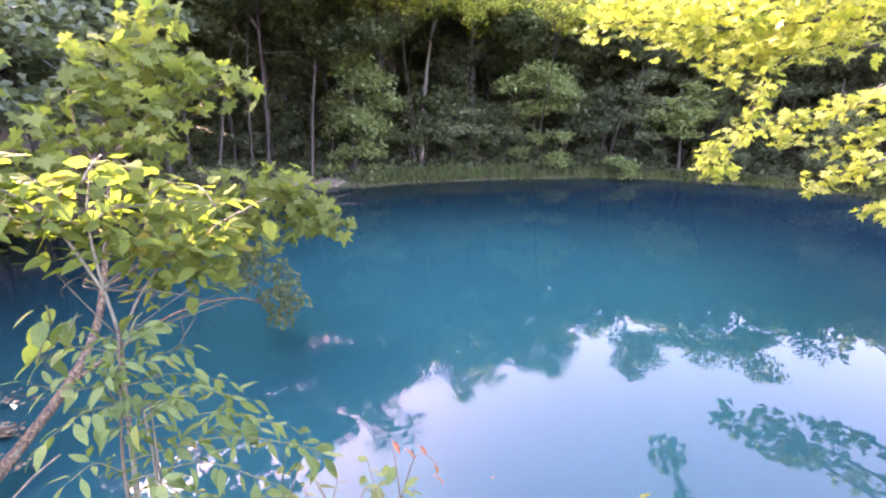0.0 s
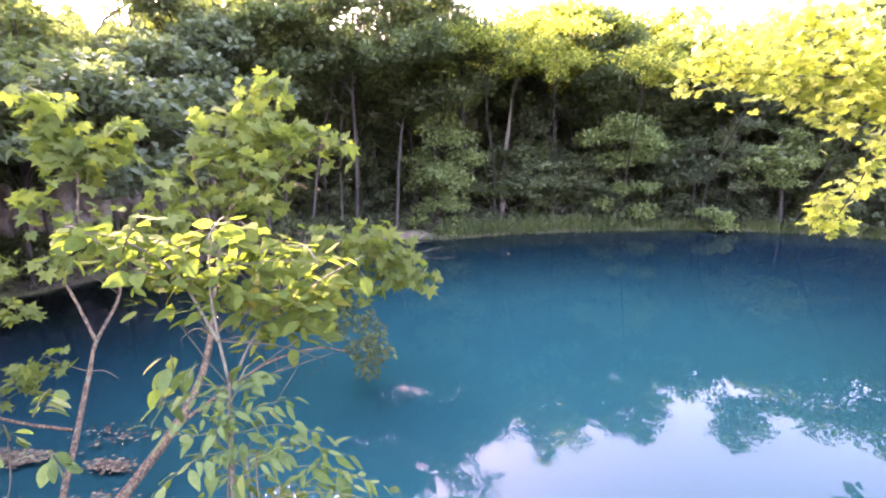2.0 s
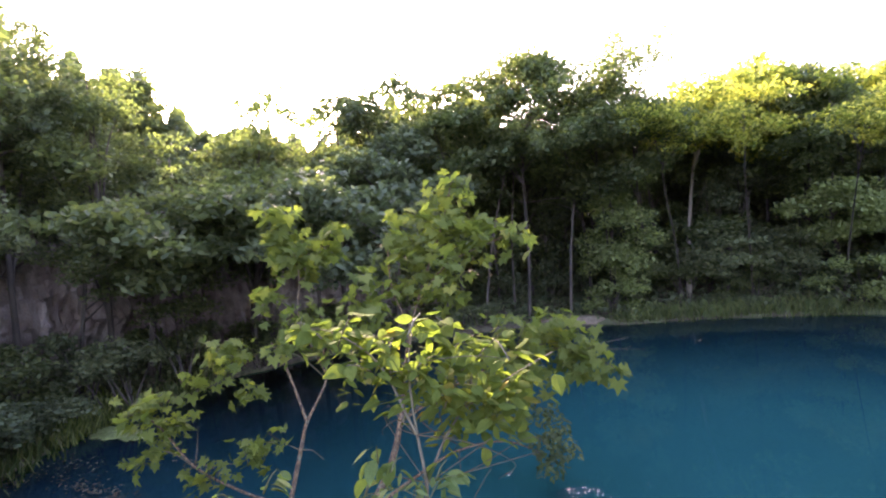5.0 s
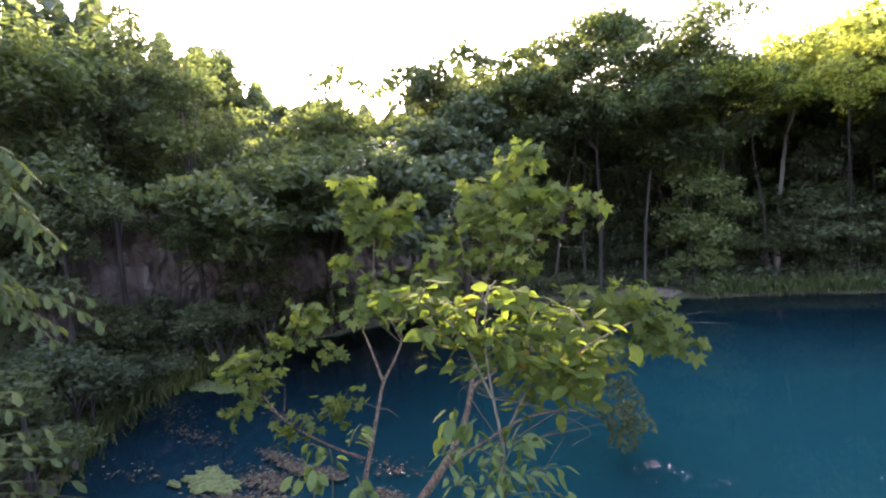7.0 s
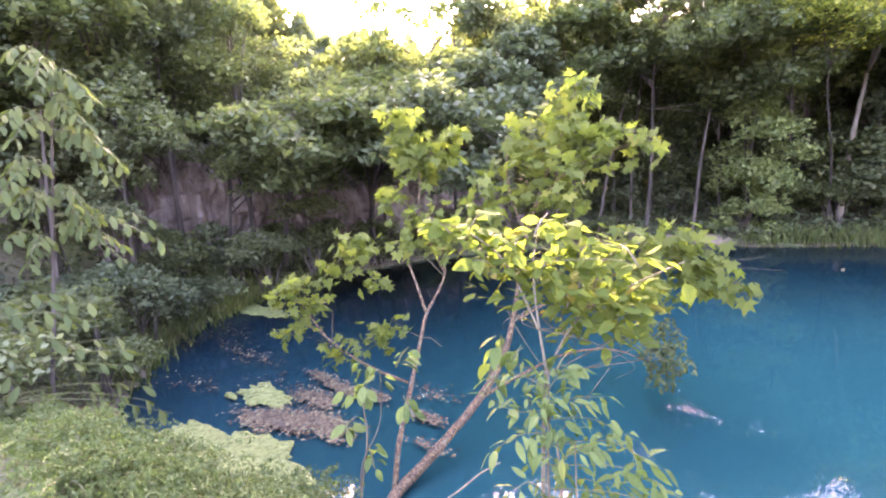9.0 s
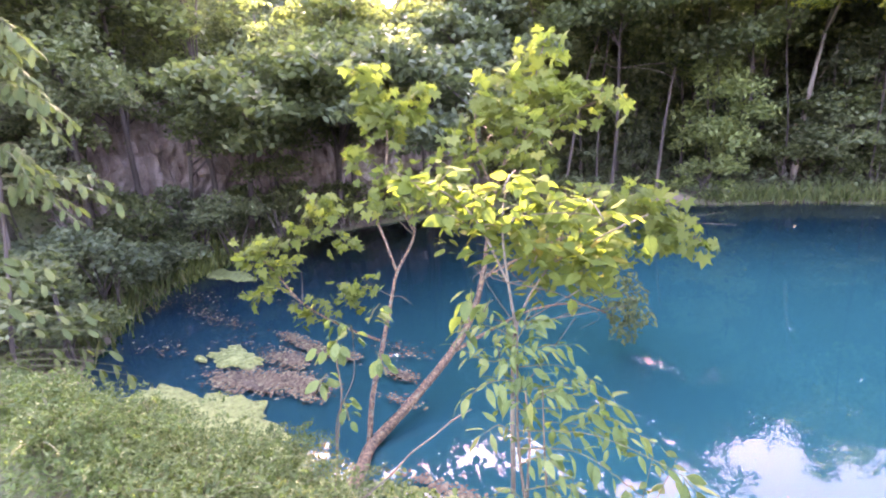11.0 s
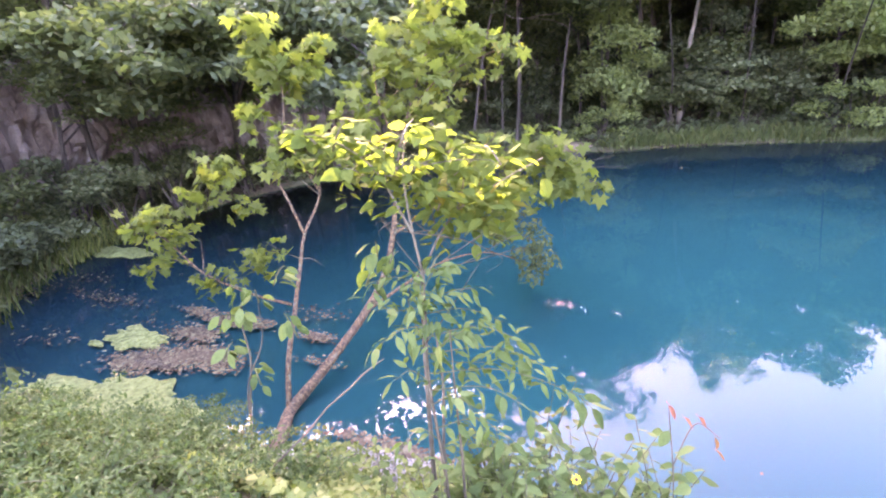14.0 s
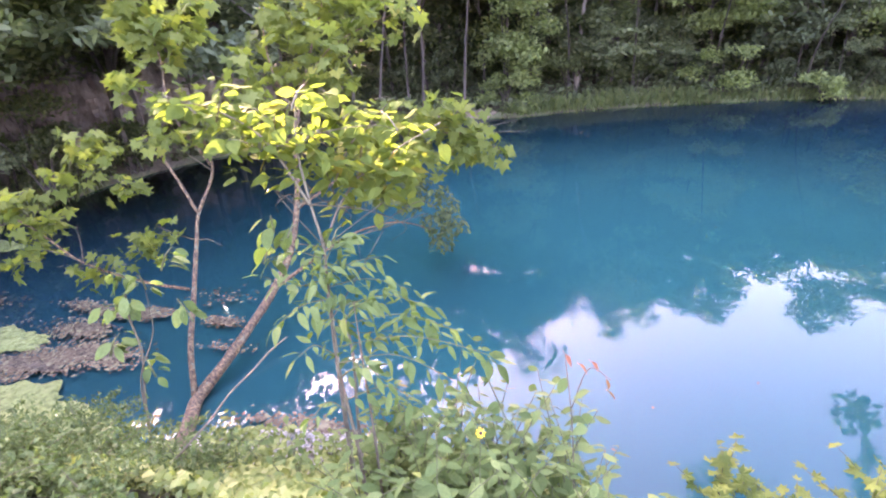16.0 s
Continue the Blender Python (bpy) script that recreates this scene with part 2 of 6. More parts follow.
def tube(points, r0, r1, sides=7, wobble=0.0, rng=random):
    """Vertices and faces of a tapered, slightly knotty stem along points."""
    verts, faces = [], []
    n = len(points)
    for i, p in enumerate(points):
        d = (points[min(i + 1, n - 1)] - points[max(i - 1, 0)]).normalized()
        side = d.cross(Vector((0.31, 0.93, 0.19))).normalized()
        up = d.cross(side)
        r = r0 + (r1 - r0) * (i / max(1, n - 1))
        for k in range(sides):
            a = 2 * math.pi * k / sides
            verts.append(p + (side * math.cos(a) + up * math.sin(a)) * r * (1 + rng.uniform(-wobble, wobble)))
    for i in range(n - 1):
        for k in range(sides):
            j = (k + 1) % sides
            faces.append((i * sides + k, i * sides + j, (i + 1) * sides + j, (i + 1) * sides + k))
    faces.append(tuple(range((n - 1) * sides, n * sides)))
    faces.append(tuple(reversed(range(sides))))
    return verts, faces


def joined(pieces):
    verts, faces = [], []
    for v, f in pieces:
        o = len(verts)
        verts += list(v)
        faces += [tuple(i + o for i in q) for q in f]
    return verts, faces


def leaf_cloud(centres, size, rng, flat=0.5, width=0.55):
    """Rhombic leaves folded along the midrib at the given places (an n x 3 array), tips drooping outwards."""
    c = np.asarray(centres, float)
    n = len(c)
    d = rng.normal(size=(n, 3))
    d[:, 2] = d[:, 2] * flat - 0.25
    d /= np.linalg.norm(d, axis=1)[:, None]
    up = rng.normal(size=(n, 3)) * 0.55 + np.array([0, 0, 1.0])
    s = np.cross(d, up)
    s /= np.linalg.norm(s, axis=1)[:, None]
    nrm = np.cross(s, d)
    L = (size * rng.uniform(0.6, 1.25, n))[:, None]
    base, tip = c - d * L * 0.5, c + d * L * 0.5
    mid = c - d * L * 0.08 + nrm * L * 0.10
    v = np.stack([base, mid - s * L * width * 0.5, tip, mid + s * L * width * 0.5], 1).reshape(-1, 3)
    k = np.arange(n)[:, None] * 4
    f = np.concatenate([k + np.array([[0, 1, 2]]), k + np.array([[0, 2, 3]])], 1).reshape(-1, 3)
    return v, f


def cloud_mesh(name, v, f, mat):
    me = bpy.data.meshes.new(name)
    me.vertices.add(len(v))
    me.vertices.foreach_set("co", np.asarray(v, np.float32).ravel())
    me.loops.add(len(f) * 3)
    me.loops.foreach_set("vertex_index", np.asarray(f, np.int32).ravel())
    me.polygons.add(len(f))
    me.polygons.foreach_set("loop_start", np.arange(len(f), dtype=np.int32) * 3)
    me.materials.append(mat)
    me.update(calc_edges=True)
    return me


def clumps(spots, per, spread, rng, squash=0.6):
    """Leaf places: per leaves round each spot, thinning outwards."""
    spots = np.asarray(spots, float)
    n = len(spots) * per
    d = rng.normal(size=(n, 3))
    d /= np.linalg.norm(d, axis=1)[:, None]
    d *= (rng.uniform(0.15, 1, n) ** 0.6)[:, None] * spread
    d[:, 2] *= squash
    return np.repeat(spots, per, 0) + d


def crown_spots(n, centre, radii, rng, shell=0.55):
    """Twig ends of a crown: boughs spread over an uneven shell, each bough a rounded lobe that is thickest on top."""
    centre, radii = np.asarray(centre, float), np.asarray(radii, float)
    lobes = max(5, n // 15)
    d = rng.normal(size=(lobes, 3))
    d /= np.linalg.norm(d, axis=1)[:, None]
    hub = centre + d * rng.uniform(shell, 0.92, lobes)[:, None] * radii
    k = rng.integers(0, lobes, n)
    q = rng.normal(size=(n, 3))
    q /= np.linalg.norm(q, axis=1)[:, None]
    q[:, 2] = np.abs(q[:, 2]) * 1.1 - 0.35
    size = rng.uniform(0.30, 0.52, lobes)[k][:, None] * np.array([max(radii[0], radii[1])] * 2 + [min(radii[2], max(radii[0], radii[1])) * 0.8])
    return hub[k] + q * size * rng.uniform(0.55, 1, n)[:, None]


# ---- the lie of the land ----
def ring(*xy):
    return np.array(xy, float)


SHORE = ring((-2.8, 1.95), (-2.1, 2.12), (-1.2, 2.2), (-0.3, 2.15), (0.1, 1.95), (0.45, 2.05), (1.0, 2.3), (1.6, 1.95), (2.6, 1.1), (6.0, 0.2), (11.0, 1.2), (13.8, 6.0), (12.6, 10.5), (11.1, 12.6), (9.05, 14.2), (7.0, 15.1),
             (4.8, 15.5), (2.0, 15.15), (-0.4, 14.6), (-2.2, 13.7), (-3.2, 13.85), (-5.2, 12.9), (-7.2, 11.3), (-8.6, 9.4), (-9.4, 7.5), (-9.2, 5.8), (-9.25, 4.4),
             (-8.45, 3.0), (-7.1, 1.9), (-6.1, 1.22), (-5.2, 1.5), (-4.3, 1.68), (-3.5, 1.75))


def shore_distance(x, y):
    """Metres from the water's edge, outwards positive."""
    x, y = np.asarray(x, float), np.asarray(y, float)
    best = np.full(x.shape, 1e9)
    inside = np.zeros(x.shape, bool)
    for (ax, ay), (bx, by) in zip(SHORE, np.roll(SHORE, -1, 0)):
        ex, ey = bx - ax, by - ay
        t = np.clip(((x - ax) * ex + (y - ay) * ey) / (ex * ex + ey * ey), 0, 1)
        best = np.minimum(best, np.hypot(x - ax - t * ex, y - ay - t * ey))
        cross = ((ay > y) != (by > y)) & (x < (bx - ax) * (y - ay) / (by - ay + 1e-12) + ax)
        inside ^= cross
    return np.where(inside, -best, best)


def ease(v, a, b):
    t = np.clip((v - a) / (b - a), 0, 1)
    return t * t * (3 - 2 * t)


def land(x, y):
    x, y = np.asarray(x, float), np.asarray(y, float)
    s = shore_distance(x, y)
    az = np.degrees(np.arctan2(x, y))
    near = ease(-y, -2.4, -0.6) * ease(x, -6.5, -4.0)
    left = ease(-az, 36, 50) * ease(y, -6, 1.0) * ease(-x, 7.0, 9.0)
    out = np.maximum(s, 0)
    bench = 0.06 + 0.26 * ease(out, 0, 1.2)
    hill = 0.30 * np.maximum(out - 1.2, 0) * (1 - near)
    hill = np.minimum(hill, 7 + 0.05 * out)
    bank = near * (0.74 * ease(out, 0.1, 1.5) + 0.02 * out)
    cliff = left * (0.35 * ease(out, 0.3, 1.6) + 2.6 * ease(out, 2.1, 2.9))
    rough = 0.05 * np.sin(x * 2.3 + 1.3 * np.sin(y * 1.7)) * np.sin(y * 2.9 + x) * ease(out, 0.1, 1.0)
    z = bench + hill + bank + cliff + rough
    return np.where(s < 0, np.maximum(-2.5, -0.04 + s * 0.6), z)


def height(x, y):
    return float(land(np.array([x]), np.array([y]))[0])


def stretched(a, b, step, reach):
    core = np.arange(a, b + step / 2, step)
    grow = np.geomspace(step * 1.5, reach, 26)
    return np.concatenate([a - grow[::-1], core, b + grow])


gx, gy = stretched(-16, 17, 0.22, 900.0), stretched(-4, 22, 0.22, 900.0)
X, Y = np.meshgrid(gx, gy)
Z = land(X, Y)
nx, ny = len(gx), len(gy)
idx = np.arange(nx * ny).reshape(ny, nx)
quads = np.stack([idx[:-1, :-1], idx[:-1, 1:], idx[1:, 1:], idx[1:, :-1]], -1).reshape(-1, 4)
ground = new("ground", mesh_of("ground", np.stack([X, Y, Z], -1).reshape(-1, 3), quads, SOIL, True))
tagged(ground, "brown leaf-strewn forest floor rising from the pond's banks", "ground", kind="structure")


def build_water():
    xs, ys = np.linspace(-11.0, 15.5, 40), np.linspace(-0.5, 17.0, 30)
    X, Y = np.meshgrid(xs, ys)
    i = np.arange(X.size).reshape(X.shape)
    q = np.stack([i[:-1, :-1], i[:-1, 1:], i[1:, 1:], i[1:, :-1]], -1).reshape(-1, 4)
    w = new("water", mesh_of("water", np.stack([X, Y, X * 0], -1).reshape(-1, 3), q, WATER_TOP, True))
    w.visible_shadow = False
    tagged(w, "still turquoise-blue spring water mirroring trees and sky", "water", kind="structure")
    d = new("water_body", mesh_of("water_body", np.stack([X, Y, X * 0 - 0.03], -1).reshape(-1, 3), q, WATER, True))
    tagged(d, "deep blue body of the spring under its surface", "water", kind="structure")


build_water()


def build_cliff():
    """A weathered rock face with upright joints and ledges behind the left shore."""
    foot = curve_points([(-12.4, -1.5, 0), (-11.5, 1.2, 0), (-11.2, 3.4, 0), (-11.1, 5.2, 0), (-10.9, 7.2, 0), (-10.2, 9.4, 0), (-8.9, 11.8, 0), (-6.8, 13.9, 0)], 34)
    rows = 44
    verts, faces = [], []
    for i, p in enumerate(foot):
        q = foot[min(i + 1, len(foot) - 1)] - foot[max(i - 1, 0)]
        out = Vector((q.y, -q.x, 0)).normalized()
        tall = 3.4 + 0.7 * noise.noise((i * 0.07, 3.1, 0)) - 2.6 * float(ease(i, 162, 232))
        for k in range(rows + 1):
            v = k / rows
            z = 0.2 + v * tall
            joint = 0.13 * noise.cell((p.x * 1.25 + z * 0.15, p.y * 1.25, z * 0.8)) + 0.08 * noise.cell((p.x * 2.9, p.y * 2.9 + z * 0.3, z * 1.9)) + noise.noise((p.x * 1.3, p.y * 1.3, z * 0.3)) * 0.45 + abs(noise.noise((p.x * 3.0, p.y * 3.0, z * 0.6 + 9))) * 0.3 + 0.22 * abs(noise.noise((p.x * 7, p.y * 7, z * 2.5)))
            ledge = 0.14 * math.sin(z * 2.2 + i * 0.09 + 2.0 * noise.noise((p.x * 0.6, p.y * 0.6, 5))) + 0.25 * noise.noise((p.x, p.y, z * 2.2))
            verts.append(p + out * (joint + ledge - 0.55 * v * v * 1.6) + Vector((0, 0, z)))
    for i in range(len(foot) - 1):
        for k in range(rows):
            a = i * (rows + 1) + k
            faces.append((a, a + rows + 1, a + rows + 2, a + 1))
    c = new("rock_cliff", mesh_of("rock_cliff", verts, faces, CLIFF))
    tagged(c, "pinkish-brown weathered rock cliff behind bushes and trees", "cliff", kind="structure")


build_cliff()


# ---- trees ----
def tree(name, at, tall, girth, crown_at, radii, rng_seed, leaf, bark, label, category="tree", size=0.13, spots=240, per=22, lean=(0, 0), shell=0.45, limbs=9, bare=0.3, spread=0.3, layered=False, group=""):
    """A tapered trunk, limbs reaching into the crown, and a crown of clumps of leaves. crown_at and radii: about the foot."""
    rng = np.random.default_rng(rng_seed)
    r = random.Random(rng_seed)
    t = thing(name, at, label, category, group)
    top = Vector((lean[0], lean[1], tall))
    line = curve_points([(0, 0, -0.25), (lean[0] * 0.25 + r.uniform(-.06, .06), lean[1] * 0.25, tall * 0.33), (lean[0] * 0.62 + r.uniform(-.09, .09), lean[1] * 0.62, tall * 0.68), top], 6)
    part("trunk", mesh_of("trunk", *tube(line, girth, girth * 0.22, 8, 0.06, r), bark, True), t)
    ends = crown_spots(spots, crown_at, radii, rng, shell)
    if layered:
        ends[:, 2] = crown_at[2] + np.round((ends[:, 2] - crown_at[2]) / 0.34) * 0.34 + rng.normal(size=len(ends)) * 0.11
    for k in range(limbs):
        start = line[int(len(line) * r.uniform(bare, 0.92))]
        end = Vector(ends[r.randrange(len(ends))])
        middle = start.lerp(end, 0.5) + Vector((r.uniform(-.15, .15), r.uniform(-.15, .15), 0.18 * (end - start).length))
        part("limb", mesh_of("limb", *tube(curve_points([start, middle, end], 4), girth * 0.42, girth * 0.08, 5, 0.05, r), bark, True), t)
    places = clumps(ends, per, spread, rng, 0.35 if layered else 0.65)
    part("crown", cloud_mesh("crown", *leaf_cloud(places, size, rng, 0.35 if layered else 0.6), leaf), t)
    return t


def shrub(name, at, radii, seed, leaf, label, size=0.09, spots=70, per=24, category="shrub", spread=0.2, stems=6, group="", lift=0.62):
    rng = np.random.default_rng(seed)
    r = random.Random(seed)
    t = thing(name, at, label, category, group)
    ends = crown_spots(spots, (0, 0, radii[2] * lift), radii, rng, 0.3)
    ends[:, 2] = np.maximum(ends[:, 2], 0.04)
    for k in range(stems):
        end = Vector(ends[r.randrange(len(ends))])
        base = Vector((r.uniform(-.2, .2) * radii[0], r.uniform(-.2, .2) * radii[1], -0.12))
        part("stem", mesh_of("stem", *tube(curve_points([base, base.lerp(end, 0.5) + Vector((0, 0, 0.15 * radii[2])), end], 4), 0.018, 0.005, 5, 0.05, r), BARK_DARK, True), t)
    part("foliage", cloud_mesh("foliage", *leaf_cloud(clumps(ends, per, spread, rng), size, rng), leaf), t)
    return t


FOREST = "forest trees round the pond"
protos = [
    tree("forest_tree", (0, 60, 0), 8.2, 0.11, (0.1, 0, 4.6), (2.3, 2.2, 4.0), 11, LEAF_FAR, BARK_DARK, "tall green broadleaf tree in the wooded hillside", group=FOREST, spots=360, per=18, size=0.19, shell=0.25, spread=0.34),
    tree("forest_tree", (0, 70, 0), 8.0, 0.10, (-0.1, 0.1, 4.4), (2.2, 2.1, 3.9), 12, LEAF_DARK, BARK_DARK, "dark green broadleaf tree in the shaded wood", group=FOREST, spots=350, per=18, size=0.185, lean=(0.3, 0.1), shell=0.25, spread=0.34),
    tree("forest_tree", (0, 80, 0), 8.4, 0.12, (0.2, 0.1, 5.0), (2.6, 2.4, 3.7), 13, LEAF_FAR, BARK_DARK, "large spreading broadleaf tree in the wood", group=FOREST, spots=380, per=18, size=0.195, lean=(-0.3, 0.2), shell=0.25, spread=0.34),
    tree("forest_tree", (0, 90, 0), 8.0, 0.08, (0, 0, 4.6), (1.9, 1.8, 3.7), 14, LEAF_PALE, BARK_PALE, "slender grey-green young tree among the wood", group=FOREST, spots=280, per=18, size=0.17, lean=(0.2, -0.2), shell=0.25, spread=0.3),
]
under = [
    shrub("understory_shrub", (0, 100, 0), (1.1, 1.0, 1.1), 21, LEAF_DARK, "dense dark green shrub under the trees", group="understory shrubs", size=0.11, spots=80),
    shrub("understory_shrub", (0, 105, 0), (0.9, 1.0, 0.8), 22, LEAF_FAR, "leafy green shrub under the trees", group="understory shrubs", size=0.10, spots=70),
]


def put(ob, x, y, turn=0.0, k=1.0, sink=0.05, z=None):
    m = pose(x, y, (height(x, y) if z is None else z) - sink, 0, 0, turn) @ Matrix.Scale(k, 4)
    ob.scale = (1, 1, 1)
    return copy_thing(ob, m)


SKY_AZ = (-95, -70, -60, -54, -50, -45, -38, -32, -23, -17, -10, -5, 0, 6, 10, 20, 30, 36, 60, 95)
SKY_EL = (26, 24, 21, 17, 14.5, 12.5, 15.5, 17, 17, 17.5, 17.5, 14.5, 15, 14.5, 13.5, 13, 12, 10, 11, 14)


def plant_forest():
    """Trees round the pond, set back from the water, as tall as the wood's edge against the sky."""
    r = random.Random(5)
    spots = [(-0.5, 16.6), (-3.4, 14.8), (-2.1, 15.0), (-5.2, 14.2), (3.7, 16.6), (1.7, 16.6), (6.9, 15.2)]

    def free(x, y, gap):
        return all((x - a) ** 2 + (y - b) ** 2 > gap * gap for a, b in spots)

    for low, high, gap, most in ((2.0, 3.4, 1.7, 37), (3.4, 6.0, 1.9, 73), (6.0, 11.0, 2.5, 84)):
        tries = 0
        while len(spots) < most and tries < 5000:
            tries += 1
            x, y = r.uniform(-24, 22), r.uniform(-3, 30)
            s = float(shore_distance(np.array([x]), np.array([y]))[0])
            a = math.degrees(math.atan2(x, y))
            d = math.hypot(x, y)
            if not low < s < high or not -86 < a < 56 or d < 8.5 or not free(x, y, gap):
                continue
            if a < -36 and s < 3.3 or s < 1.9 and not -3 < a < 42:
                continue
            top = 2.6 + d * math.tan(radians(float(np.interp(a, SKY_AZ, SKY_EL)))) * r.uniform(0.82, 1.02) * (0.78 if -23 < a < 20 and (s > 4.6 or a < -4) else 1.0)
            k = (top - height(x, y)) / 8.4
            if k < 0.45:
                continue
            spots.append((x, y))
            put(protos[1 if s < 2.4 else r.choice((0, 0, 1, 1, 2, 3))], x, y, r.uniform(0, 360), min(k, 1.35))
    n = 0
    while n < 58:
        x, y = r.uniform(-18, 18), r.uniform(-1, 22)
        s = float(shore_distance(np.array([x]), np.array([y]))[0])
        a = math.degrees(math.atan2(x, y))
        if not 0.9 < s < 4.5 or not -86 < a < 56 or math.hypot(x, y) < 8.2:
            continue
        if s < 1.5 and -6 < x < 2.5 and y > 10 or a < -36 and s < 2.6:
            continue
        put(under[n % 2], x, y, r.uniform(0, 360), r.uniform(0.8, 1.9))
        n += 1
    # a few trees behind and beside the viewer close the place
    for x, y in ((-6, -7), (-1, -9), (5, -6), (9, -4), (-11, -5), (14, -2), (17, 4)):
        put(protos[r.randrange(3)], x, y, r.uniform(0, 360), r.uniform(0.9, 1.1))


def far_woods():
    """The depth of the wood behind the first trees, up to its edge against the sky."""
    rng = np.random.default_rng(77)
    n = 620000
    x, y = rng.uniform(-24, 22, n), rng.uniform(-3, 28, n)
    s = shore_distance(x, y)
    a = np.degrees(np.arctan2(x, y))
    d = np.hypot(x, y)
    keep = (s > 3.6 + 0.8 * (a < -30)) & (s < 9.0) & (a > -88) & (a < 58) & (d > 9)
    x, y, a, d = x[keep], y[keep], a[keep], d[keep]
    g = land(x, y)
    lump = 0.80 + 0.10 * np.sin(a * 0.9) * np.sin(a * 0.37 + 1) + 0.06 * np.sin(a * 2.3)
    top = 2.6 + d * np.tan(np.radians(np.interp(a, SKY_AZ, SKY_EL))) * lump
    top = np.where((a > -23) & (a < 20) & ((s[keep] > 5.0) | (a < -4)), g + (top - g) * 0.80, top)
    z = g + (top - g) * rng.uniform(0.02, 1, len(x)) ** 0.9
    v, f = leaf_cloud(np.stack([x, y, z], 1), 0.36, rng)
    tagged(new("far_woods", cloud_mesh("far_woods", v, f, LEAF_DARK)), "dense dark green woods filling the hillside", "woods", kind="stuff")


far_woods()
plant_forest()
for o in protos + under:
    for c in list(o.children_recursive):
        bpy.data.objects.remove(c)
    bpy.data.objects.remove(o)


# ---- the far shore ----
# these three crowns get their sunlit gold from the leaf colour
tree("tall_tree", (-0.68, 15.95, 0.15), 5.6, 0.085, (0.9, -0.8, 5.3), (1.9, 1.4, 1.3), 31, LEAF_SUN_TINT, BARK_PALE, "tall tree with a pale bare trunk and sunlit crown", lean=(0.6, 0.6), bare=0.62, spots=330, size=0.16)
tree("sunlit_tree", (1.5, 18.1, 0.6), 6.0, 0.05, (0.0, -2.0, 4.75), (1.8, 1.5, 1.3), 231, LEAF_SUN_TINT, BARK_DARK, "tree with a golden sunlit crown above the dark shore", bare=0.6, spots=300, size=0.16)
tree("sunlit_tree", (4.2, 18.5, 0.7), 5.6, 0.05, (0.0, -2.0, 4.35), (1.7, 1.5, 1.1), 232, LEAF_SUN_TINT, BARK_DARK, "tree with a golden sunlit crown above the dark shore", bare=0.6, spots=240, size=0.16)
for k, (x, y, tall) in enumerate(((-5.2, 16.6, 5.6), (-3.4, 17.0, 5.7), (-1.6, 17.6, 5.8), (0.2, 17.8, 5.8), (2.9, 18.2, 5.7), (6.6, 17.4, 5.4))):
    tree("tall_tree", (x, y, height(x, y)), tall, 0.09, (0, -0.4, tall * 0.72 - 0.3), (1.7, 1.5, tall * 0.26), 240 + k, LEAF_FAR, BARK_DARK, "tall full-crowned tree at the edge of the wood", bare=0.5, spots=320, per=22, size=0.19, shell=0.25, group="tall shore trees")
tree("layered_tree", (0.3, 15.75, 0.2), 2.2, 0.05, (0.1, -0.1, 1.35), (1.5, 0.7, 0.65), 251, LEAF_PALE, BARK_DARK, "spreading small tree with layered leaves at the pale trunk's foot", spots=130, per=26, layered=True, bare=0.3, spread=0.3)
tree("sycamore_tree", (-3.62, 14.05, 0.2), 5.6, 0.045, (0.7, -1.5, 5.3), (2.4, 1.8, 1.7), 32, LEAF_FAR, BARK_MID, "large sycamore with a slim grey-brown trunk by the water", lean=(0.6, 0.8), bare=0.6, spots=520, limbs=12)
tree("leafy_tree", (-2.5, 14.75, 0.3), 4.5, 0.06, (0.0, 0, 2.1), (1.3, 0.9, 2.3), 33, LEAF_LIGHT, BARK_DARK, "full young tree with grey-green leaves beside the sycamore", spots=320, per=26)
tree("leafy_tree", (-5.0, 15.1, 0.4), 5.4, 0.06, (0.2, 0, 3.1), (1.2, 1.0, 1.9), 34, LEAF_FAR, BARK_DARK, "green young tree behind the grassy shore", spots=170)
tree("leaning_tree", (-5.75, 12.95, 0.3), 6.6, 0.04, (0.4, 1.1, 5.2), (1.5, 1.3, 1.5), 35, LEAF_FAR, BARK_MID, "leaning grey-stemmed tree at the water's edge", lean=(1.1, 1.5), bare=0.6, spots=160)
tree("slim_tree", (-5.25, 14.1, 0.3), 6.4, 0.035, (0.1, 0.4, 5.2), (1.3, 1.2, 1.5), 36, LEAF_FAR, BARK_MID, "slim grey-trunked tree in the shade", lean=(0.2, 0.4), bare=0.6, spots=130)
tree("overhanging_tree", (2.9, 16.7, 0.4), 3.1, 0.075, (-0.1, -0.6, 2.15), (1.45, 1.1, 0.75), 37, LEAF_LIGHT, BARK_DARK, "spreading tree hanging over the dark cove", lean=(-0.1, -0.6), spots=250, per=26)
tree("layered_tree", (7.1, 15.35, 0.12), 2.5, 0.05, (-0.1, 0.25, 1.75), (1.05, 0.8, 0.75), 38, LEAF_LIGHT, BARK_DARK, "small tree with flat layered leaf tiers at the shore", lean=(-0.15, 0.2), spots=170, layered=True, bare=0.45, spread=0.3)
tree("layered_tree", (1.7, 16.6, 0.35), 1.9, 0.04, (0, -0.1, 1.15), (1.3, 0.7, 0.55), 39, LEAF_PALE, BARK_DARK, "low tree with layered leaves behind the grass", spots=100, layered=True, bare=0.3, spread=0.3)
shrub("shore_bush", (3.2, 15.75, 0.1), (0.85, 0.6, 0.95), 41, LEAF_LIGHT, "rounded green bush drooping to the water", spots=75, size=0.1)
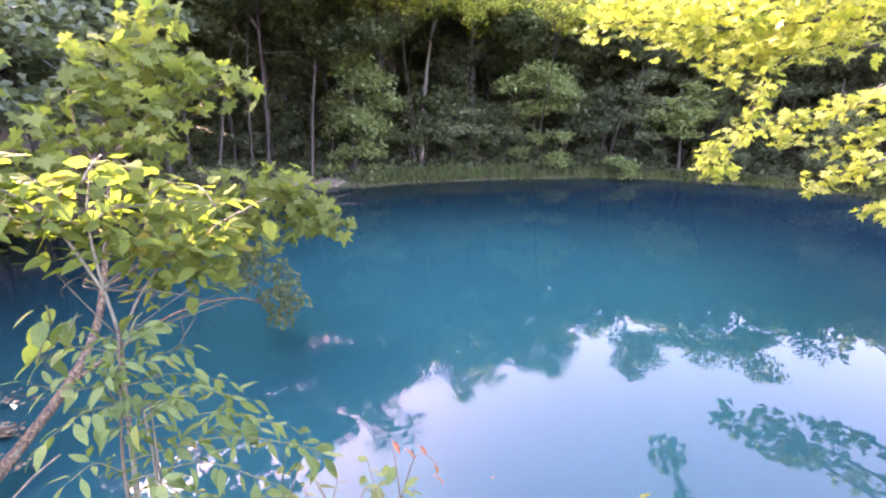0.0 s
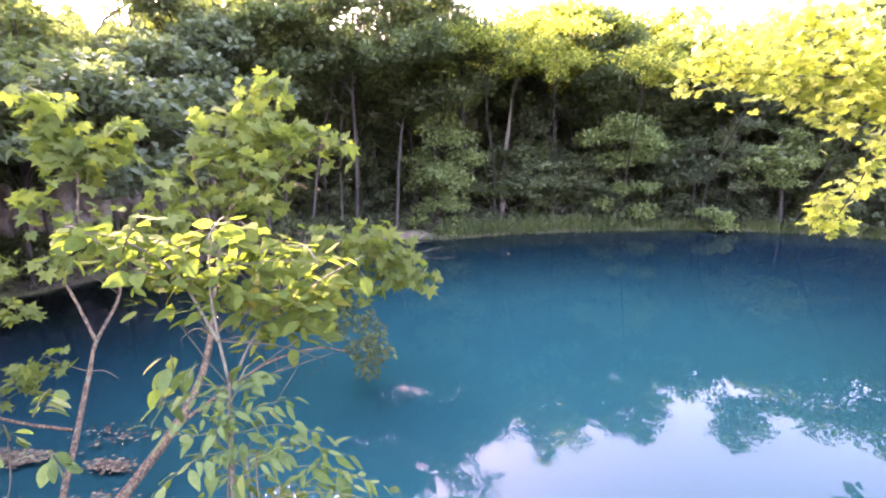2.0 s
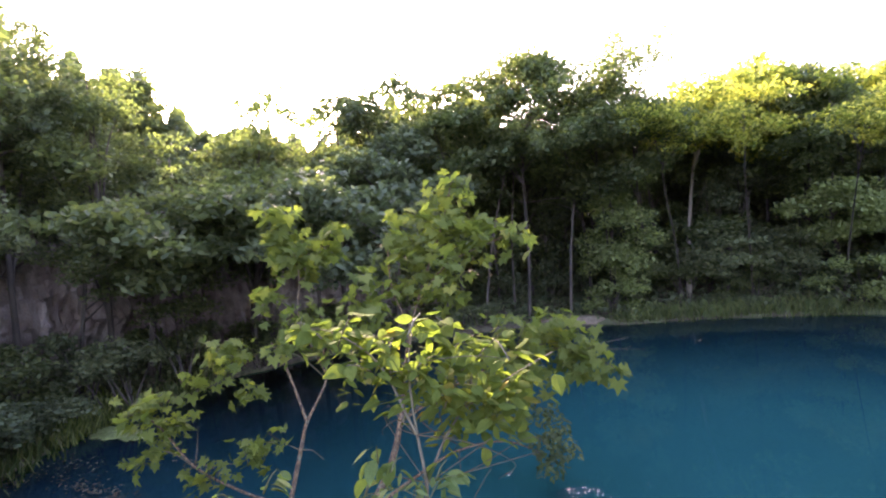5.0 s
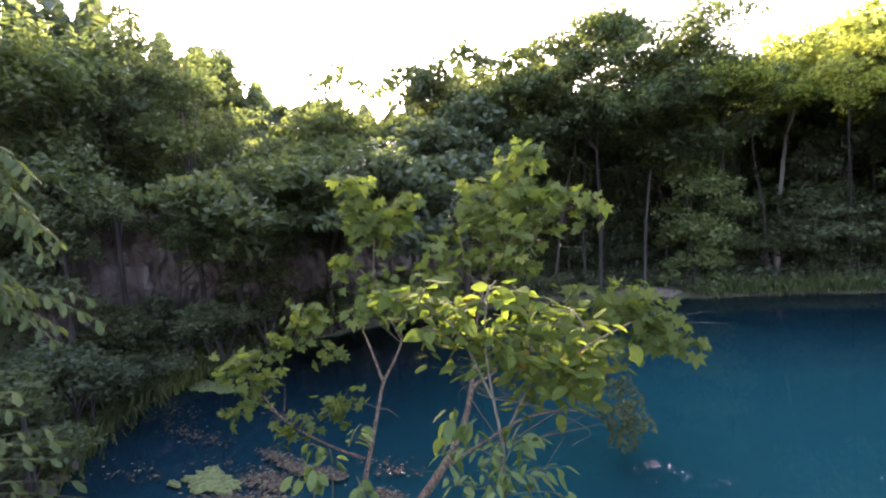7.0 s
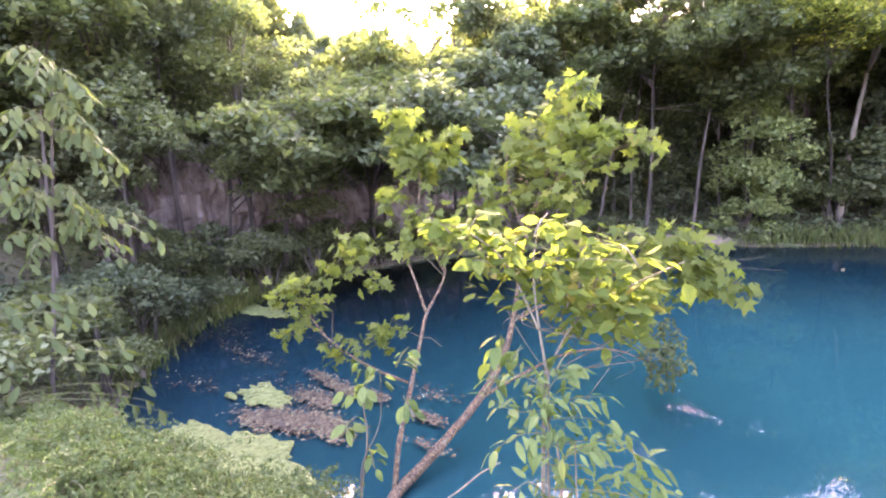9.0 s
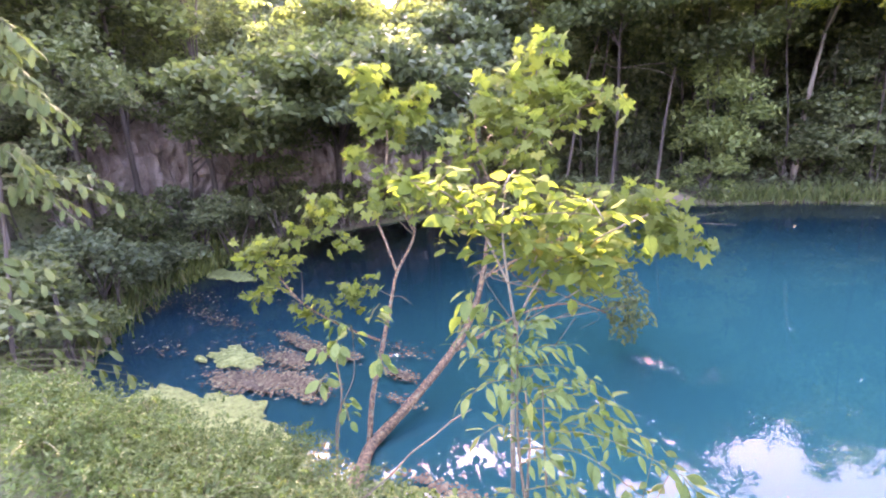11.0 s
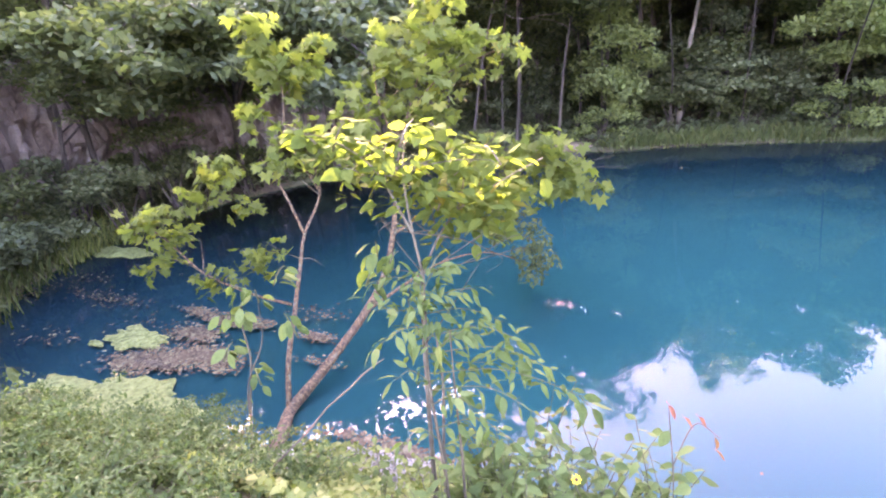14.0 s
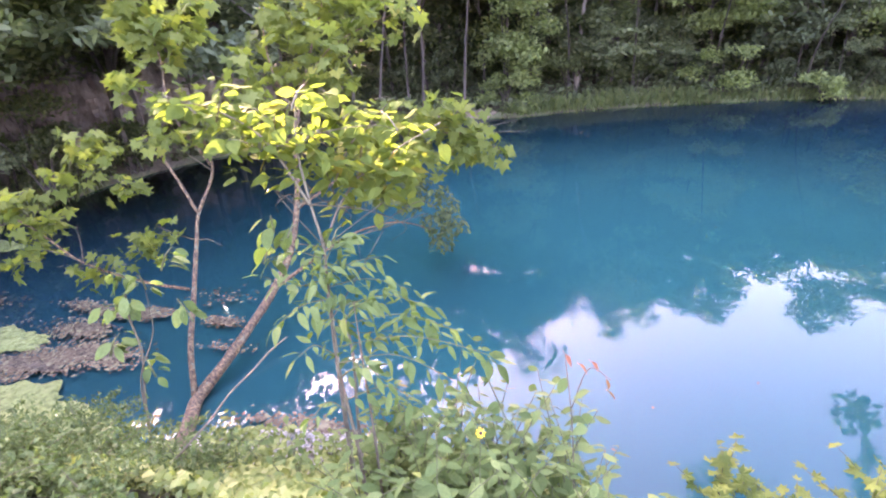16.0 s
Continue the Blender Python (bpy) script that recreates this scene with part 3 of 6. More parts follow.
shrub("shore_bush", (-2.6, 14.35, 0.1), (1.0, 0.5, 0.95), 48, LEAF_LIGHT, "light green bush at the foot of a young tree", spots=80, size=0.11)
shrub("shore_bush", (5.45, 15.2, 0.05), (0.6, 0.45, 0.45), 42, LEAF_LIGHT, "low green bush at the waterline", spots=40, size=0.1)
shrub("shore_bush", (-0.75, 15.4, 0.2), (1.0, 0.5, 1.5), 49, LEAF_FAR, "dark green bush at the foot of a pale trunk", spots=80, size=0.11)
shrub("shore_bush", (0.35, 15.9, 0.3), (0.9, 0.6, 1.4), 43, LEAF_DARK, "dark green bush behind the shore grass", spots=60, size=0.1)
shrub("shore_bush", (8.6, 15.0, 0.1), (0.9, 0.6, 0.7), 44, LEAF_DARK, "dark green bush at the shore", spots=70, size=0.1)
shrub("shore_bush", (10.4, 13.9, 0.1), (0.9, 0.7, 0.8), 45, LEAF_DARK, "dark green bush at the shore", spots=70, size=0.1)
tree("cliff_tree", (-10.0, 4.8, 0.4), 3.3, 0.045, (0.5, 0.9, 2.3), (1.15, 1.25, 0.95), 46, LEAF_FAR, BARK_DARK, "forked small tree in front of the rock cliff", spots=240, per=26, size=0.1, spread=0.24, bare=0.3, lean=(0.2, 0.4))
tree("cliff_tree", (-10.3, 3.2, 0.5), 3.9, 0.05, (0.2, -0.2, 2.9), (1.2, 1.2, 1.15), 446, LEAF_PALE, BARK_DARK, "drooping small tree in front of the rock cliff", spots=240, per=26, size=0.1, spread=0.24, bare=0.4, lean=(0.1, 0.1))
tree("cliff_tree", (-10.6, 2.1, 0.6), 4.9, 0.07, (0.6, 0.3, 3.7), (1.8, 1.6, 1.5), 47, LEAF_FAR, BARK_DARK, "leafy tree before the rock cliff", spots=260, lean=(0.4, 0.2))
tree("thin_tree", (-9.75, 1.9, 0.6), 5.2, 0.032, (0.1, 0.2, 4.6), (1.2, 1.1, 1.0), 48, LEAF_FAR, BARK_MID, "thin grey-stemmed tree on the wooded bank", lean=(0.1, 0.5), bare=0.7, spots=110)
for k, (x, y, z, a, b) in enumerate(((-8.3, 2.5, 0.2, 0.9, 0.9), (-9.6, 4.4, 0.15, 0.8, 0.7), (-7.4, 1.2, 0.3, 0.9, 0.8), (-10.0, 6.1, 0.2, 0.8, 0.7), (-10.0, 8.0, 0.1, 0.9, 0.6), (-8.9, 10.4, 0.1, 1.0, 0.7), (-9.1, 3.4, 0.1, 0.6, 0.6), (-6.9, 12.4, 0.1, 0.9, 0.6))):
    shrub("bank_bush", (x, y, z), (a, a, b), 60 + k, (LEAF_DARK, LEAF_PALE)[k % 2], "tangled green bush crowding the pond bank", spots=85, size=0.085, group="left bank bushes")


# trees of the left shore that lean out over the water
tree("leaning_tree", (-9.9, 8.6, 0.3), 3.1, 0.09, (2.6, -2.0, 3.0), (1.5, 1.4, 0.85), 131, LEAF_FAR, BARK_DARK, "dark tree leaning out over the pond from the shore", lean=(2.2, -1.6), bare=0.5, spots=290, size=0.16)
tree("leaning_tree", (-10.2, 6.2, 0.3), 2.8, 0.08, (2.3, -0.9, 2.7), (1.3, 1.3, 0.9), 133, LEAF_FAR, BARK_DARK, "dark tree leaning out over the pond from the shore", lean=(1.9, -0.7), bare=0.5, spots=230, size=0.16)
tree("leaning_tree", (-7.6, 11.4, 0.2), 3.7, 0.09, (1.6, -2.0, 3.6), (1.5, 1.4, 0.95), 132, LEAF_DARK, BARK_DARK, "dark tree leaning out over the pond from the shore", lean=(1.4, -1.6), bare=0.5, spots=190, size=0.15)
for k, (x, y) in enumerate(((-8.5, 10.7), (-9.7, 9.0), (-6.7, 12.5))):
    tree("shore_tree", (x, y, height(x, y)), 5.8, 0.08, (0.3, -0.3, 3.6), (1.8, 1.8, 2.3), 140 + k, LEAF_FAR, BARK_DARK, "full dark green tree at the shaded shore", spots=260, size=0.17, bare=0.3, group="trees of the shaded shore")
tree("cliff_tree", (-11.0, 3.5, 0.6), 5.6, 0.08, (0.4, 0.2, 4.3), (1.7, 1.6, 1.5), 134, LEAF_FAR, BARK_DARK, "leafy tree rising against the rock cliff", bare=0.5, spots=240, size=0.15)
tree("cliff_tree", (-11.2, 0.6, 0.7), 5.8, 0.08, (0.5, 0.3, 3.9), (1.8, 1.7, 2.2), 135, LEAF_DARK, BARK_DARK, "leafy tree rising against the rock cliff", bare=0.4, spots=300, size=0.15)


for k, (x, y, tall, cz, a, c) in enumerate(((-9.7, 6.7, 4.6, 2.9, 1.3, 1.6), (-9.5, 8.3, 4.8, 3.1, 1.3, 1.6), (-10.3, 5.6, 5.6, 4.2, 1.4, 1.5), (-10.7, 4.3, 5.6, 4.5, 1.4, 1.2), (-8.9, 9.9, 4.9, 4.0, 1.1, 1.1))):
    tree("shore_tree", (x, y, height(x, y)), tall, 0.06, (0.2, -0.1, cz), (a, a, c), 180 + k, (LEAF_FAR, LEAF_DARK)[k % 2], BARK_DARK, "dense green tree before the rock cliff at the shore", spots=330, per=24, size=0.105, spread=0.26, bare=0.25, shell=0.25, group="trees of the shaded shore")
tree("leaning_tree", (-8.3, 10.2, 0.2), 2.9, 0.09, (2.3, -3.3, 2.75), (1.4, 1.4, 1.1), 136, LEAF_DARK, BARK_DARK, "dark tree leaning far out over the pond", lean=(2.0, -2.7), bare=0.5, spots=280, size=0.16)


for k, (x, y, z, a, b) in enumerate(((-8.9, 5.9, 0.5, 0.85, 1.2), (-9.3, 5.2, 0.3, 0.8, 0.9), (-9.5, 4.7, 0.4, 0.7, 0.9), (-9.9, 3.9, 0.6, 0.8, 1.0), (-10.2, 3.0, 0.9, 0.9, 1.3), (-10.4, 2.2, 0.9, 0.9, 1.3), (-9.6, 2.9, 0.3, 0.8, 0.8), (-9.0, 2.6, 0.3, 0.7, 0.8), (-9.5, 7.0, 0.2, 0.7, 0.8), (-9.3, 8.1, 0.2, 0.8, 0.9), (-8.6, 9.7, 0.2, 0.7, 0.7), (-7.9, 10.9, 0.2, 0.7, 0.7), (-10.6, 1.2, 0.9, 1.0, 1.2), (-11.0, 2.7, 1.3, 0.8, 1.1), (-11.1, 2.0, 1.6, 0.8, 1.2), (-10.9, 3.4, 2.2, 0.7, 0.9), (-11.4, 1.4, 2.2, 0.9, 1.1), (-11.3, 0.7, 1.6, 0.9, 1.3), (-11.0, 0.1, 1.0, 1.0, 1.4), (-6.0, 12.9, 0.1, 0.7, 0.6), (-9.3, 1.6, 0.4, 0.8, 0.8), (-8.2, 1.6, 0.3, 0.7, 0.8))):
    shrub("bank_bush", (x, y, z), (a, a, b), 700 + k, (LEAF_FAR, LEAF_PALE, LEAF_DARK)[k % 3], "tangled green bush crowding the pond bank", spots=80, size=0.09, group="left bank bushes")


tree("leaning_tree", (-6.3, 12.7, 0.2), 4.7, 0.05, (0.6, -1.2, 4.8), (1.6, 1.3, 1.5), 151, LEAF_FAR, BARK_DARK, "slim dark tree leaning out from the far shore", lean=(0.6, -1.1), bare=0.6, spots=330, size=0.16)
tree("leaning_tree", (-4.7, 13.7, 0.2), 5.4, 0.05, (0.5, -1.3, 5.3), (1.7, 1.4, 1.7), 152, LEAF_FAR, BARK_DARK, "slim dark tree leaning out from the far shore", lean=(0.6, -1.2), bare=0.65, spots=330, size=0.16)
tree("leaning_tree", (-8.0, 11.0, 0.2), 4.8, 0.06, (0.9, -0.6, 4.6), (1.7, 1.5, 1.6), 153, LEAF_DARK, BARK_DARK, "slim dark tree leaning out from the far shore", lean=(0.8, -0.5), bare=0.6, spots=400, size=0.16)
tree("leaning_tree", (-1.9, 15.2, 0.3), 4.4, 0.05, (-0.1, -1.4, 4.3), (1.7, 1.3, 1.3), 154, LEAF_FAR, BARK_DARK, "slim dark tree leaning out from the far shore", lean=(0.2, -1.2), bare=0.65, spots=330, size=0.16)
r_c = random.Random(23)
for k, (x, y, z) in enumerate(((-11.3, 0.9, 0.6), (-11.0, 2.0, 0.5), (-10.6, 3.0, 0.4), (-10.4, 5.2, 0.3), (-10.3, 6.4, 0.3), (-10.2, 7.4, 0.2), (-9.9, 8.8, 0.2), (-9.2, 10.6, 0.2), (-11.0, 4.3, 2.7), (-10.9, 5.8, 2.9), (-10.6, 7.2, 2.7), (-11.3, 2.6, 2.9), (-10.3, 8.3, 2.6), (-10.6, 6.6, 1.9), (-11.2, 3.4, 2.0), (-9.7, 9.6, 2.2), (-11.9, 1.2, 2.2))):
    s_ = r_c.uniform(0.55, 0.85)
    shrub("cliff_shrub", (x, y, z), (s_, s_, s_ * r_c.uniform(0.8, 1.2)), 500 + k, (LEAF_DARK, LEAF_FAR, LEAF_PALE)[k % 3], "straggling green shrub clinging to the rock cliff", spots=55, per=22, size=0.11, group="shrubs on the cliff")
for k, (x, y, tall, rad) in enumerate(((2.3, 17.0, 5.7, 1.6), (5.3, 18.4, 5.6, 1.6), (8.2, 17.8, 5.3, 1.6), (10.6, 16.2, 5.0, 1.5), (-1.9, 16.4, 6.0, 1.7))):
    tree("tall_tree", (x, y, height(x, y)), tall, 0.05, (-0.1, -1.6, tall * 0.74), (rad, 1.5, tall * 0.24), 540 + k, LEAF_FAR, BARK_DARK, "tall tree with a high crown reaching over the shore", bare=0.62, spots=230, per=22, size=0.16, lean=(0.2, -0.5), group="tall shore trees")


for k, (x, y, s_) in enumerate(((-4.4, 15.2, 1.0), (-4.2, 16.4, 1.3), (-5.9, 14.9, 1.1), (-3.2, 15.8, 1.1), (-5.1, 16.0, 1.2), (-6.9, 13.7, 1.0), (-4.6, 17.4, 1.6), (-2.6, 16.6, 1.2), (-6.3, 16.3, 1.5))):
    shrub("understory_shrub", (x, y, height(x, y) - 0.1), (s_, s_, s_ * 0.9), 580 + k, (LEAF_DARK, LEAF_FAR)[k % 2], "dense green shrub in the shade of the trees", spots=80, per=24, size=0.12, group="understory shrubs")


for k, (x, y, s_) in enumerate(((2.4, 16.0, 0.7), (4.3, 16.4, 0.8), (6.2, 15.7, 0.6), (7.8, 15.5, 0.7), (9.3, 14.9, 0.7), (10.9, 13.5, 0.7), (11.9, 12.3, 0.8), (1.0, 16.0, 0.8), (-1.8, 15.2, 0.7), (0.2, 15.8, 0.7), (12.9, 11.0, 0.8))):
    shrub("shore_bush", (x, y, height(x, y) - 0.05), (s_, s_ * 0.8, s_ * 0.9), 620 + k, (LEAF_DARK, LEAF_FAR)[k % 2], "green bush along the far shore", spots=60, per=24, size=0.1, group="bushes along the far shore")


def limb_of_sycamore():
    t = thing("fallen_limb", (-3.4, 14.6, 3.3), "bare pale broken limb caught among the trees", "branch")
    base = Vector((-3.4, 14.6, 3.3))
    for name, line, r0 in (("limb", [(-2.7, 14.7, 3.35), (-3.9, 14.45, 3.5), (-4.9, 14.2, 3.5), (-5.4, 14.2, 4.2), (-5.9, 14.35, 5.6)], 0.012), ("twig", [(-3.3, 14.5, 3.05), (-3.9, 14.4, 3.35), (-4.9, 14.2, 3.5)], 0.008)):
        part(name, mesh_of(name, *tube(curve_points([Vector(p) - base for p in line], 5), r0, r0 * 0.5, 6, 0.1), BARK_PALE, True), t)


limb_of_sycamore()


# crowns that hang out over the far water; gold leaves carry painted sunlight
for k, (x, y, dx, dy, z, a, c, mat) in enumerate(((-0.9, 15.7, -0.1, -3.1, 4.6, 0.95, 0.8, LEAF_SUN_TINT), (0.9, 16.2, -0.2, -3.8, 4.6, 0.9, 0.85, LEAF_SUN_TINT), (2.9, 16.4, -0.2, -4.3, 4.0, 0.9, 0.6, LEAF_SUN_TINT), (5.2, 16.2, -0.2, -4.4, 3.8, 0.95, 0.55, LEAF_SUN_TINT), (7.6, 15.7, -0.4, -4.6, 3.5, 0.9, 0.5, LEAF_SUN_TINT), (-2.6, 14.9, 0.1, -1.9, 5.2, 1.3, 1.2, LEAF_FAR))):
    sunny = mat is LEAF_SUN_TINT
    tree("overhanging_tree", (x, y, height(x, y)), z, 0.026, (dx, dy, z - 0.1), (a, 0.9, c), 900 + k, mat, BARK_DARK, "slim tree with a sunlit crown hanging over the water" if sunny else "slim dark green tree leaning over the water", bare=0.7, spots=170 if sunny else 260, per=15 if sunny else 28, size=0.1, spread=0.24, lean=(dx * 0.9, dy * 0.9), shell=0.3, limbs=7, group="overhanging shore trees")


# full crowns of the second row, between the shore growth and the tree tops
for k, (x, y, cz, a, c) in enumerate(((-4.6, 15.4, 3.5, 1.15, 1.4), (-3.3, 15.3, 3.8, 1.05, 1.3), (-2.3, 15.3, 3.6, 0.95, 1.4), (-1.6, 17.0, 3.7, 1.0, 1.1), (0.7, 17.1, 3.5, 1.1, 1.15), (2.3, 17.2, 3.7, 1.2, 1.15), (4.1, 17.5, 3.8, 1.3, 1.15), (6.0, 17.2, 3.7, 1.3, 1.15), (7.8, 16.7, 3.5, 1.3, 1.15), (9.6, 16.0, 3.4, 1.25, 1.15), (11.3, 14.9, 3.3, 1.2, 1.1), (-5.9, 14.6, 3.4, 1.0, 1.3))):
    g = height(x, y)
    tree("full_tree", (x, y, g), cz - g + 0.8, 0.04, (0, -0.1, cz - g), (a, a * 0.85, c), 1000 + k, (LEAF_FAR, LEAF_DARK, LEAF_FAR)[k % 3], BARK_DARK, "full green tree in the second row of the wood", bare=0.45, spots=210, per=25, size=0.105, spread=0.26, shell=0.3, limbs=6, group="second row of the wood")


# young trees that close the shore under the tall ones
for k, (x, y, tall, a) in enumerate(((-1.75, 15.35, 2.7, 0.95), (0.95, 16.4, 2.9, 1.0), (2.05, 16.3, 2.4, 0.8), (3.95, 16.6, 3.2, 1.0), (4.95, 16.1, 2.6, 0.9), (6.05, 16.3, 3.1, 1.0), (8.05, 15.7, 3.0, 1.0), (9.4, 15.1, 2.9, 1.0), (10.6, 14.1, 2.7, 0.9), (11.8, 12.9, 2.7, 0.9), (-0.1, 16.3, 3.3, 0.9), (12.9, 11.4, 2.8, 0.9))):
    tree("young_tree", (x, y, height(x, y) - 0.05), tall, 0.03, (0, -0.1, tall * 0.52), (a, a * 0.8, tall * 0.46), 960 + k, (LEAF_FAR, LEAF_DARK, LEAF_PALE)[k % 3], BARK_DARK, "leafy young tree filling the shore under taller trees", bare=0.3, spots=150, per=24, size=0.095, spread=0.24, shell=0.3, limbs=5, group="young shore trees")


def grass_strip(name, label, line, depth, n, tall, seed, mat=None, category="grass"):
    """Grass blades along a line of shore points, as one patch."""
    rng = np.random.default_rng(seed)
    pts = np.array([tuple(p) for p in curve_points(line, 12)])
    k = rng.integers(0, len(pts) - 1, n)
    p = pts[k] + (pts[k + 1] - pts[k]) * rng.uniform(0, 1, n)[:, None]
    p[:, 0] += rng.normal(size=n) * depth * 0.5
    p[:, 1] += rng.normal(size=n) * depth * 0.5
    p[:, 2] = np.maximum(land(p[:, 0], p[:, 1]), 0.0) - 0.02
    h = tall * rng.uniform(0.4, 1.2, n)
    a = rng.uniform(0, 2 * math.pi, n)
    d = np.stack([np.cos(a), np.sin(a), a * 0], 1)
    s = np.stack([-np.sin(a), np.cos(a), a * 0], 1)
    w = (0.010 + 0.02 * tall) * rng.uniform(0.5, 1, n)
    up = np.array([0, 0, 1.0])
    bend = rng.uniform(0.1, 0.5, n)[:, None] * h[:, None]
    v = np.stack([p - s * w[:, None], p + s * w[:, None], p + up * (h * 0.6)[:, None] + d * bend * 0.4, p + up * h[:, None] + d * bend], 1).reshape(-1, 3)
    i = np.arange(n)[:, None] * 4
    f = np.concatenate([i + np.array([[0, 1, 2]]), i + np.array([[1, 3, 2]])], 1).reshape(-1, 3)
    tagged(new(name, cloud_mesh(name, v, f, mat or GRASS)), label, category, kind="stuff")


grass_strip("shore_grass", "bright green grass along the far shore", [(-2.3, 14.0, 0), (-1.2, 14.5, 0), (0.2, 15.0, 0), (1.6, 15.35, 0), (2.6, 15.5, 0)], 0.35, 2600, 0.34, 1)
grass_strip("shore_grass", "thin grass at the far waterline", [(2.2, 15.35, 0), (5.0, 15.6, 0), (7.5, 15.05, 0), (9.4, 14.1, 0), (11.4, 12.5, 0)], 0.3, 3200, 0.26, 2)
grass_strip("shore_grass", "yellow-green sedge at the cove's edge", [(-9.75, 5.3, 0), (-9.45, 4.7, 0), (-9.0, 4.0, 0)], 0.3, 900, 0.3, 4, LEAF_CREEP)
grass_strip("shore_grass", "sedge and grass on the wooded bank", [(-9.6, 7.4, 0), (-9.35, 5.8, 0), (-9.3, 4.5, 0), (-8.5, 3.0, 0), (-7.2, 1.8, 0)], 0.3, 1700, 0.32, 3)


def boulder(at, size, seed, mat, label):
    bm = bmesh.new()
    bmesh.ops.create_icosphere(bm, subdivisions=4, radius=1)
    for v in bm.verts:
        q = v.co * 1.3 + Vector((seed, 0, 0))
        v.co *= 1 + 0.25 * noise.noise(q) + 0.08 * noise.noise(q * 4)
        v.co = Vector((v.co.x * size[0], v.co.y * size[1], max(v.co.z, -0.5) * size[2]))
    me = bpy.data.meshes.new("boulder")
    bm.to_mesh(me)
    bm.free()
    me.materials.append(mat)
    ob = new("boulder", me)
    ob.location = at
    tagged(ob, label, "rock")


boulder((-3.2, 14.1, 0.02), (0.6, 0.35, 0.17), 3.0, SAND, "low tan rock slab at the far water's edge")
boulder((-4.2, 13.85, 0.03), (0.5, 0.35, 0.14), 7.0, SAND, "bare tan rock at the shaded shore")


# ---- leaves of the near plants ----
def blade_mesh(name, outline, mat, cup=0.12, curl=0.15):
    """A leaf one unit long from its stalk at the origin along +y: half outline mirrored, folded on the midrib, tip bent down."""
    n = len(outline)
    mid = [(0, y) for _, y in outline]
    verts, faces = [], []

    def lift(x, y):
        return cup * abs(x) - curl * y * y

    for x, y in mid:
        verts.append((0, y, lift(0, y)))
    for side in (1, -1):
        for x, y in outline:
            verts.append((side * x, y + 0.12 * x, lift(x, y) + 0.02 * math.sin(9 * y)))
    for k in range(n - 1):
        faces.append((k, n + k, n + k + 1, k + 1))
        faces.append((k + 1, 2 * n + k + 1, 2 * n + k, k))
    verts += [(-0.012, -0.28, 0.02), (0.012, -0.28, 0.02), (0.012, 0.02, 0.004), (-0.012, 0.02, 0.004)]
    faces.append(tuple(range(3 * n, 3 * n + 4)))
    return mesh_of(name, verts, faces, mat, True)


def lobed_mesh(name, mat, cup, seed):
    """A broad five-lobed toothed leaf, one unit across."""
    r = random.Random(seed)
    rim = []
    for a, d in ((-90, 0.05), (-58, 0.42), (-40, 0.34), (-12, 0.62), (8, 0.36), (22, 0.42), (38, 0.66), (55, 0.37), (66, 0.44), (90, 0.80)):
        rim.append((a, d * r.uniform(0.93, 1.07)))
    rim += [(180 - a, d * r.uniform(0.93, 1.07)) for a, d in rim[-2:0:-1]]
    verts = [(0, 0.08, 0)]
    for a, d in rim:
        x, y = d * math.cos(radians(a)), d * math.sin(radians(a)) + 0.12
        verts.append((x, y, cup * (x * x + y * y) * r.uniform(0.6, 1.2) - 0.16 * y))
    n = len(rim)
    faces = [(0, 1 + k, 1 + (k + 1) % n) for k in range(n)]
    verts += [(-0.012, -0.3, 0.05), (0.012, -0.3, 0.05), (0.012, 0.1, 0.004), (-0.012, 0.1, 0.004)]
    faces.append((n + 1, n + 2, n + 3, n + 4))
    return mesh_of(name, verts, faces, mat)


OVATE = ((0.01, 0.0), (0.17, 0.14), (0.27, 0.32), (0.28, 0.5), (0.21, 0.72), (0.1, 0.9), (0.0, 1.0))
LANCE = ((0.01, 0.0), (0.10, 0.15), (0.16, 0.35), (0.15, 0.55), (0.09, 0.8), (0.0, 1.0))
TAPER = ((0.01, 0.0), (0.12, 0.12), (0.19, 0.30), (0.19, 0.46), (0.13, 0.70), (0.05, 0.90), (0.0, 1.0))
ROUND = ((0.01, 0.0), (0.19, 0.10), (0.29, 0.28), (0.30, 0.48), (0.22, 0.70), (0.09, 0.90), (0.0, 1.0))
SYC_BLADES = [lobed_mesh("sycamore_blade", LEAF_SYC, c, s) for c, s in ((-0.25, 1), (0.2, 2), (-0.1, 3), (0.35, 4))]
OVATE_BLADES = [blade_mesh("ovate_blade", OVATE, LEAF_LANCE, c, k) for c, k in ((0.15, 0.25), (-0.1, 0.15), (0.3, 0.4))]
LANCE_BLADES = [blade_mesh("lance_blade", LANCE, LEAF_LANCE, c, k) for c, k in ((0.15, 0.25), (0.05, 0.45), (0.3, 0.3))]
TAPER_BLADES = [blade_mesh("pointed_blade", TAPER, LEAF_LANCE, c, k) for c, k in ((0.15, 0.35), (0.3, 0.5), (-0.1, 0.25))]
ROUND_BLADES = [blade_mesh("round_blade", ROUND, LEAF_SHRUB, c, k) for c, k in ((0.1, 0.2), (-0.15, 0.1), (0.25, 0.3))]
DULL_BLADES = [blade_mesh("dull_blade", OVATE, LEAF_DULL, c, k) for c, k in ((0.15, 0.25), (-0.1, 0.15), (0.3, 0.4))]
PAWPAW_BLADES = [blade_mesh("long_blade", ((0.01, 0.0), (0.10, 0.12), (0.17, 0.35), (0.21, 0.58), (0.19, 0.78), (0.10, 0.93), (0.0, 1.0)), LEAF_DULL, c, k) for c, k in ((0.2, 0.35), (0.1, 0.55), (0.35, 0.45))]
RED_BLADES = [blade_mesh("red_blade", LANCE, LEAF_RED, 0.3, 0.3)]


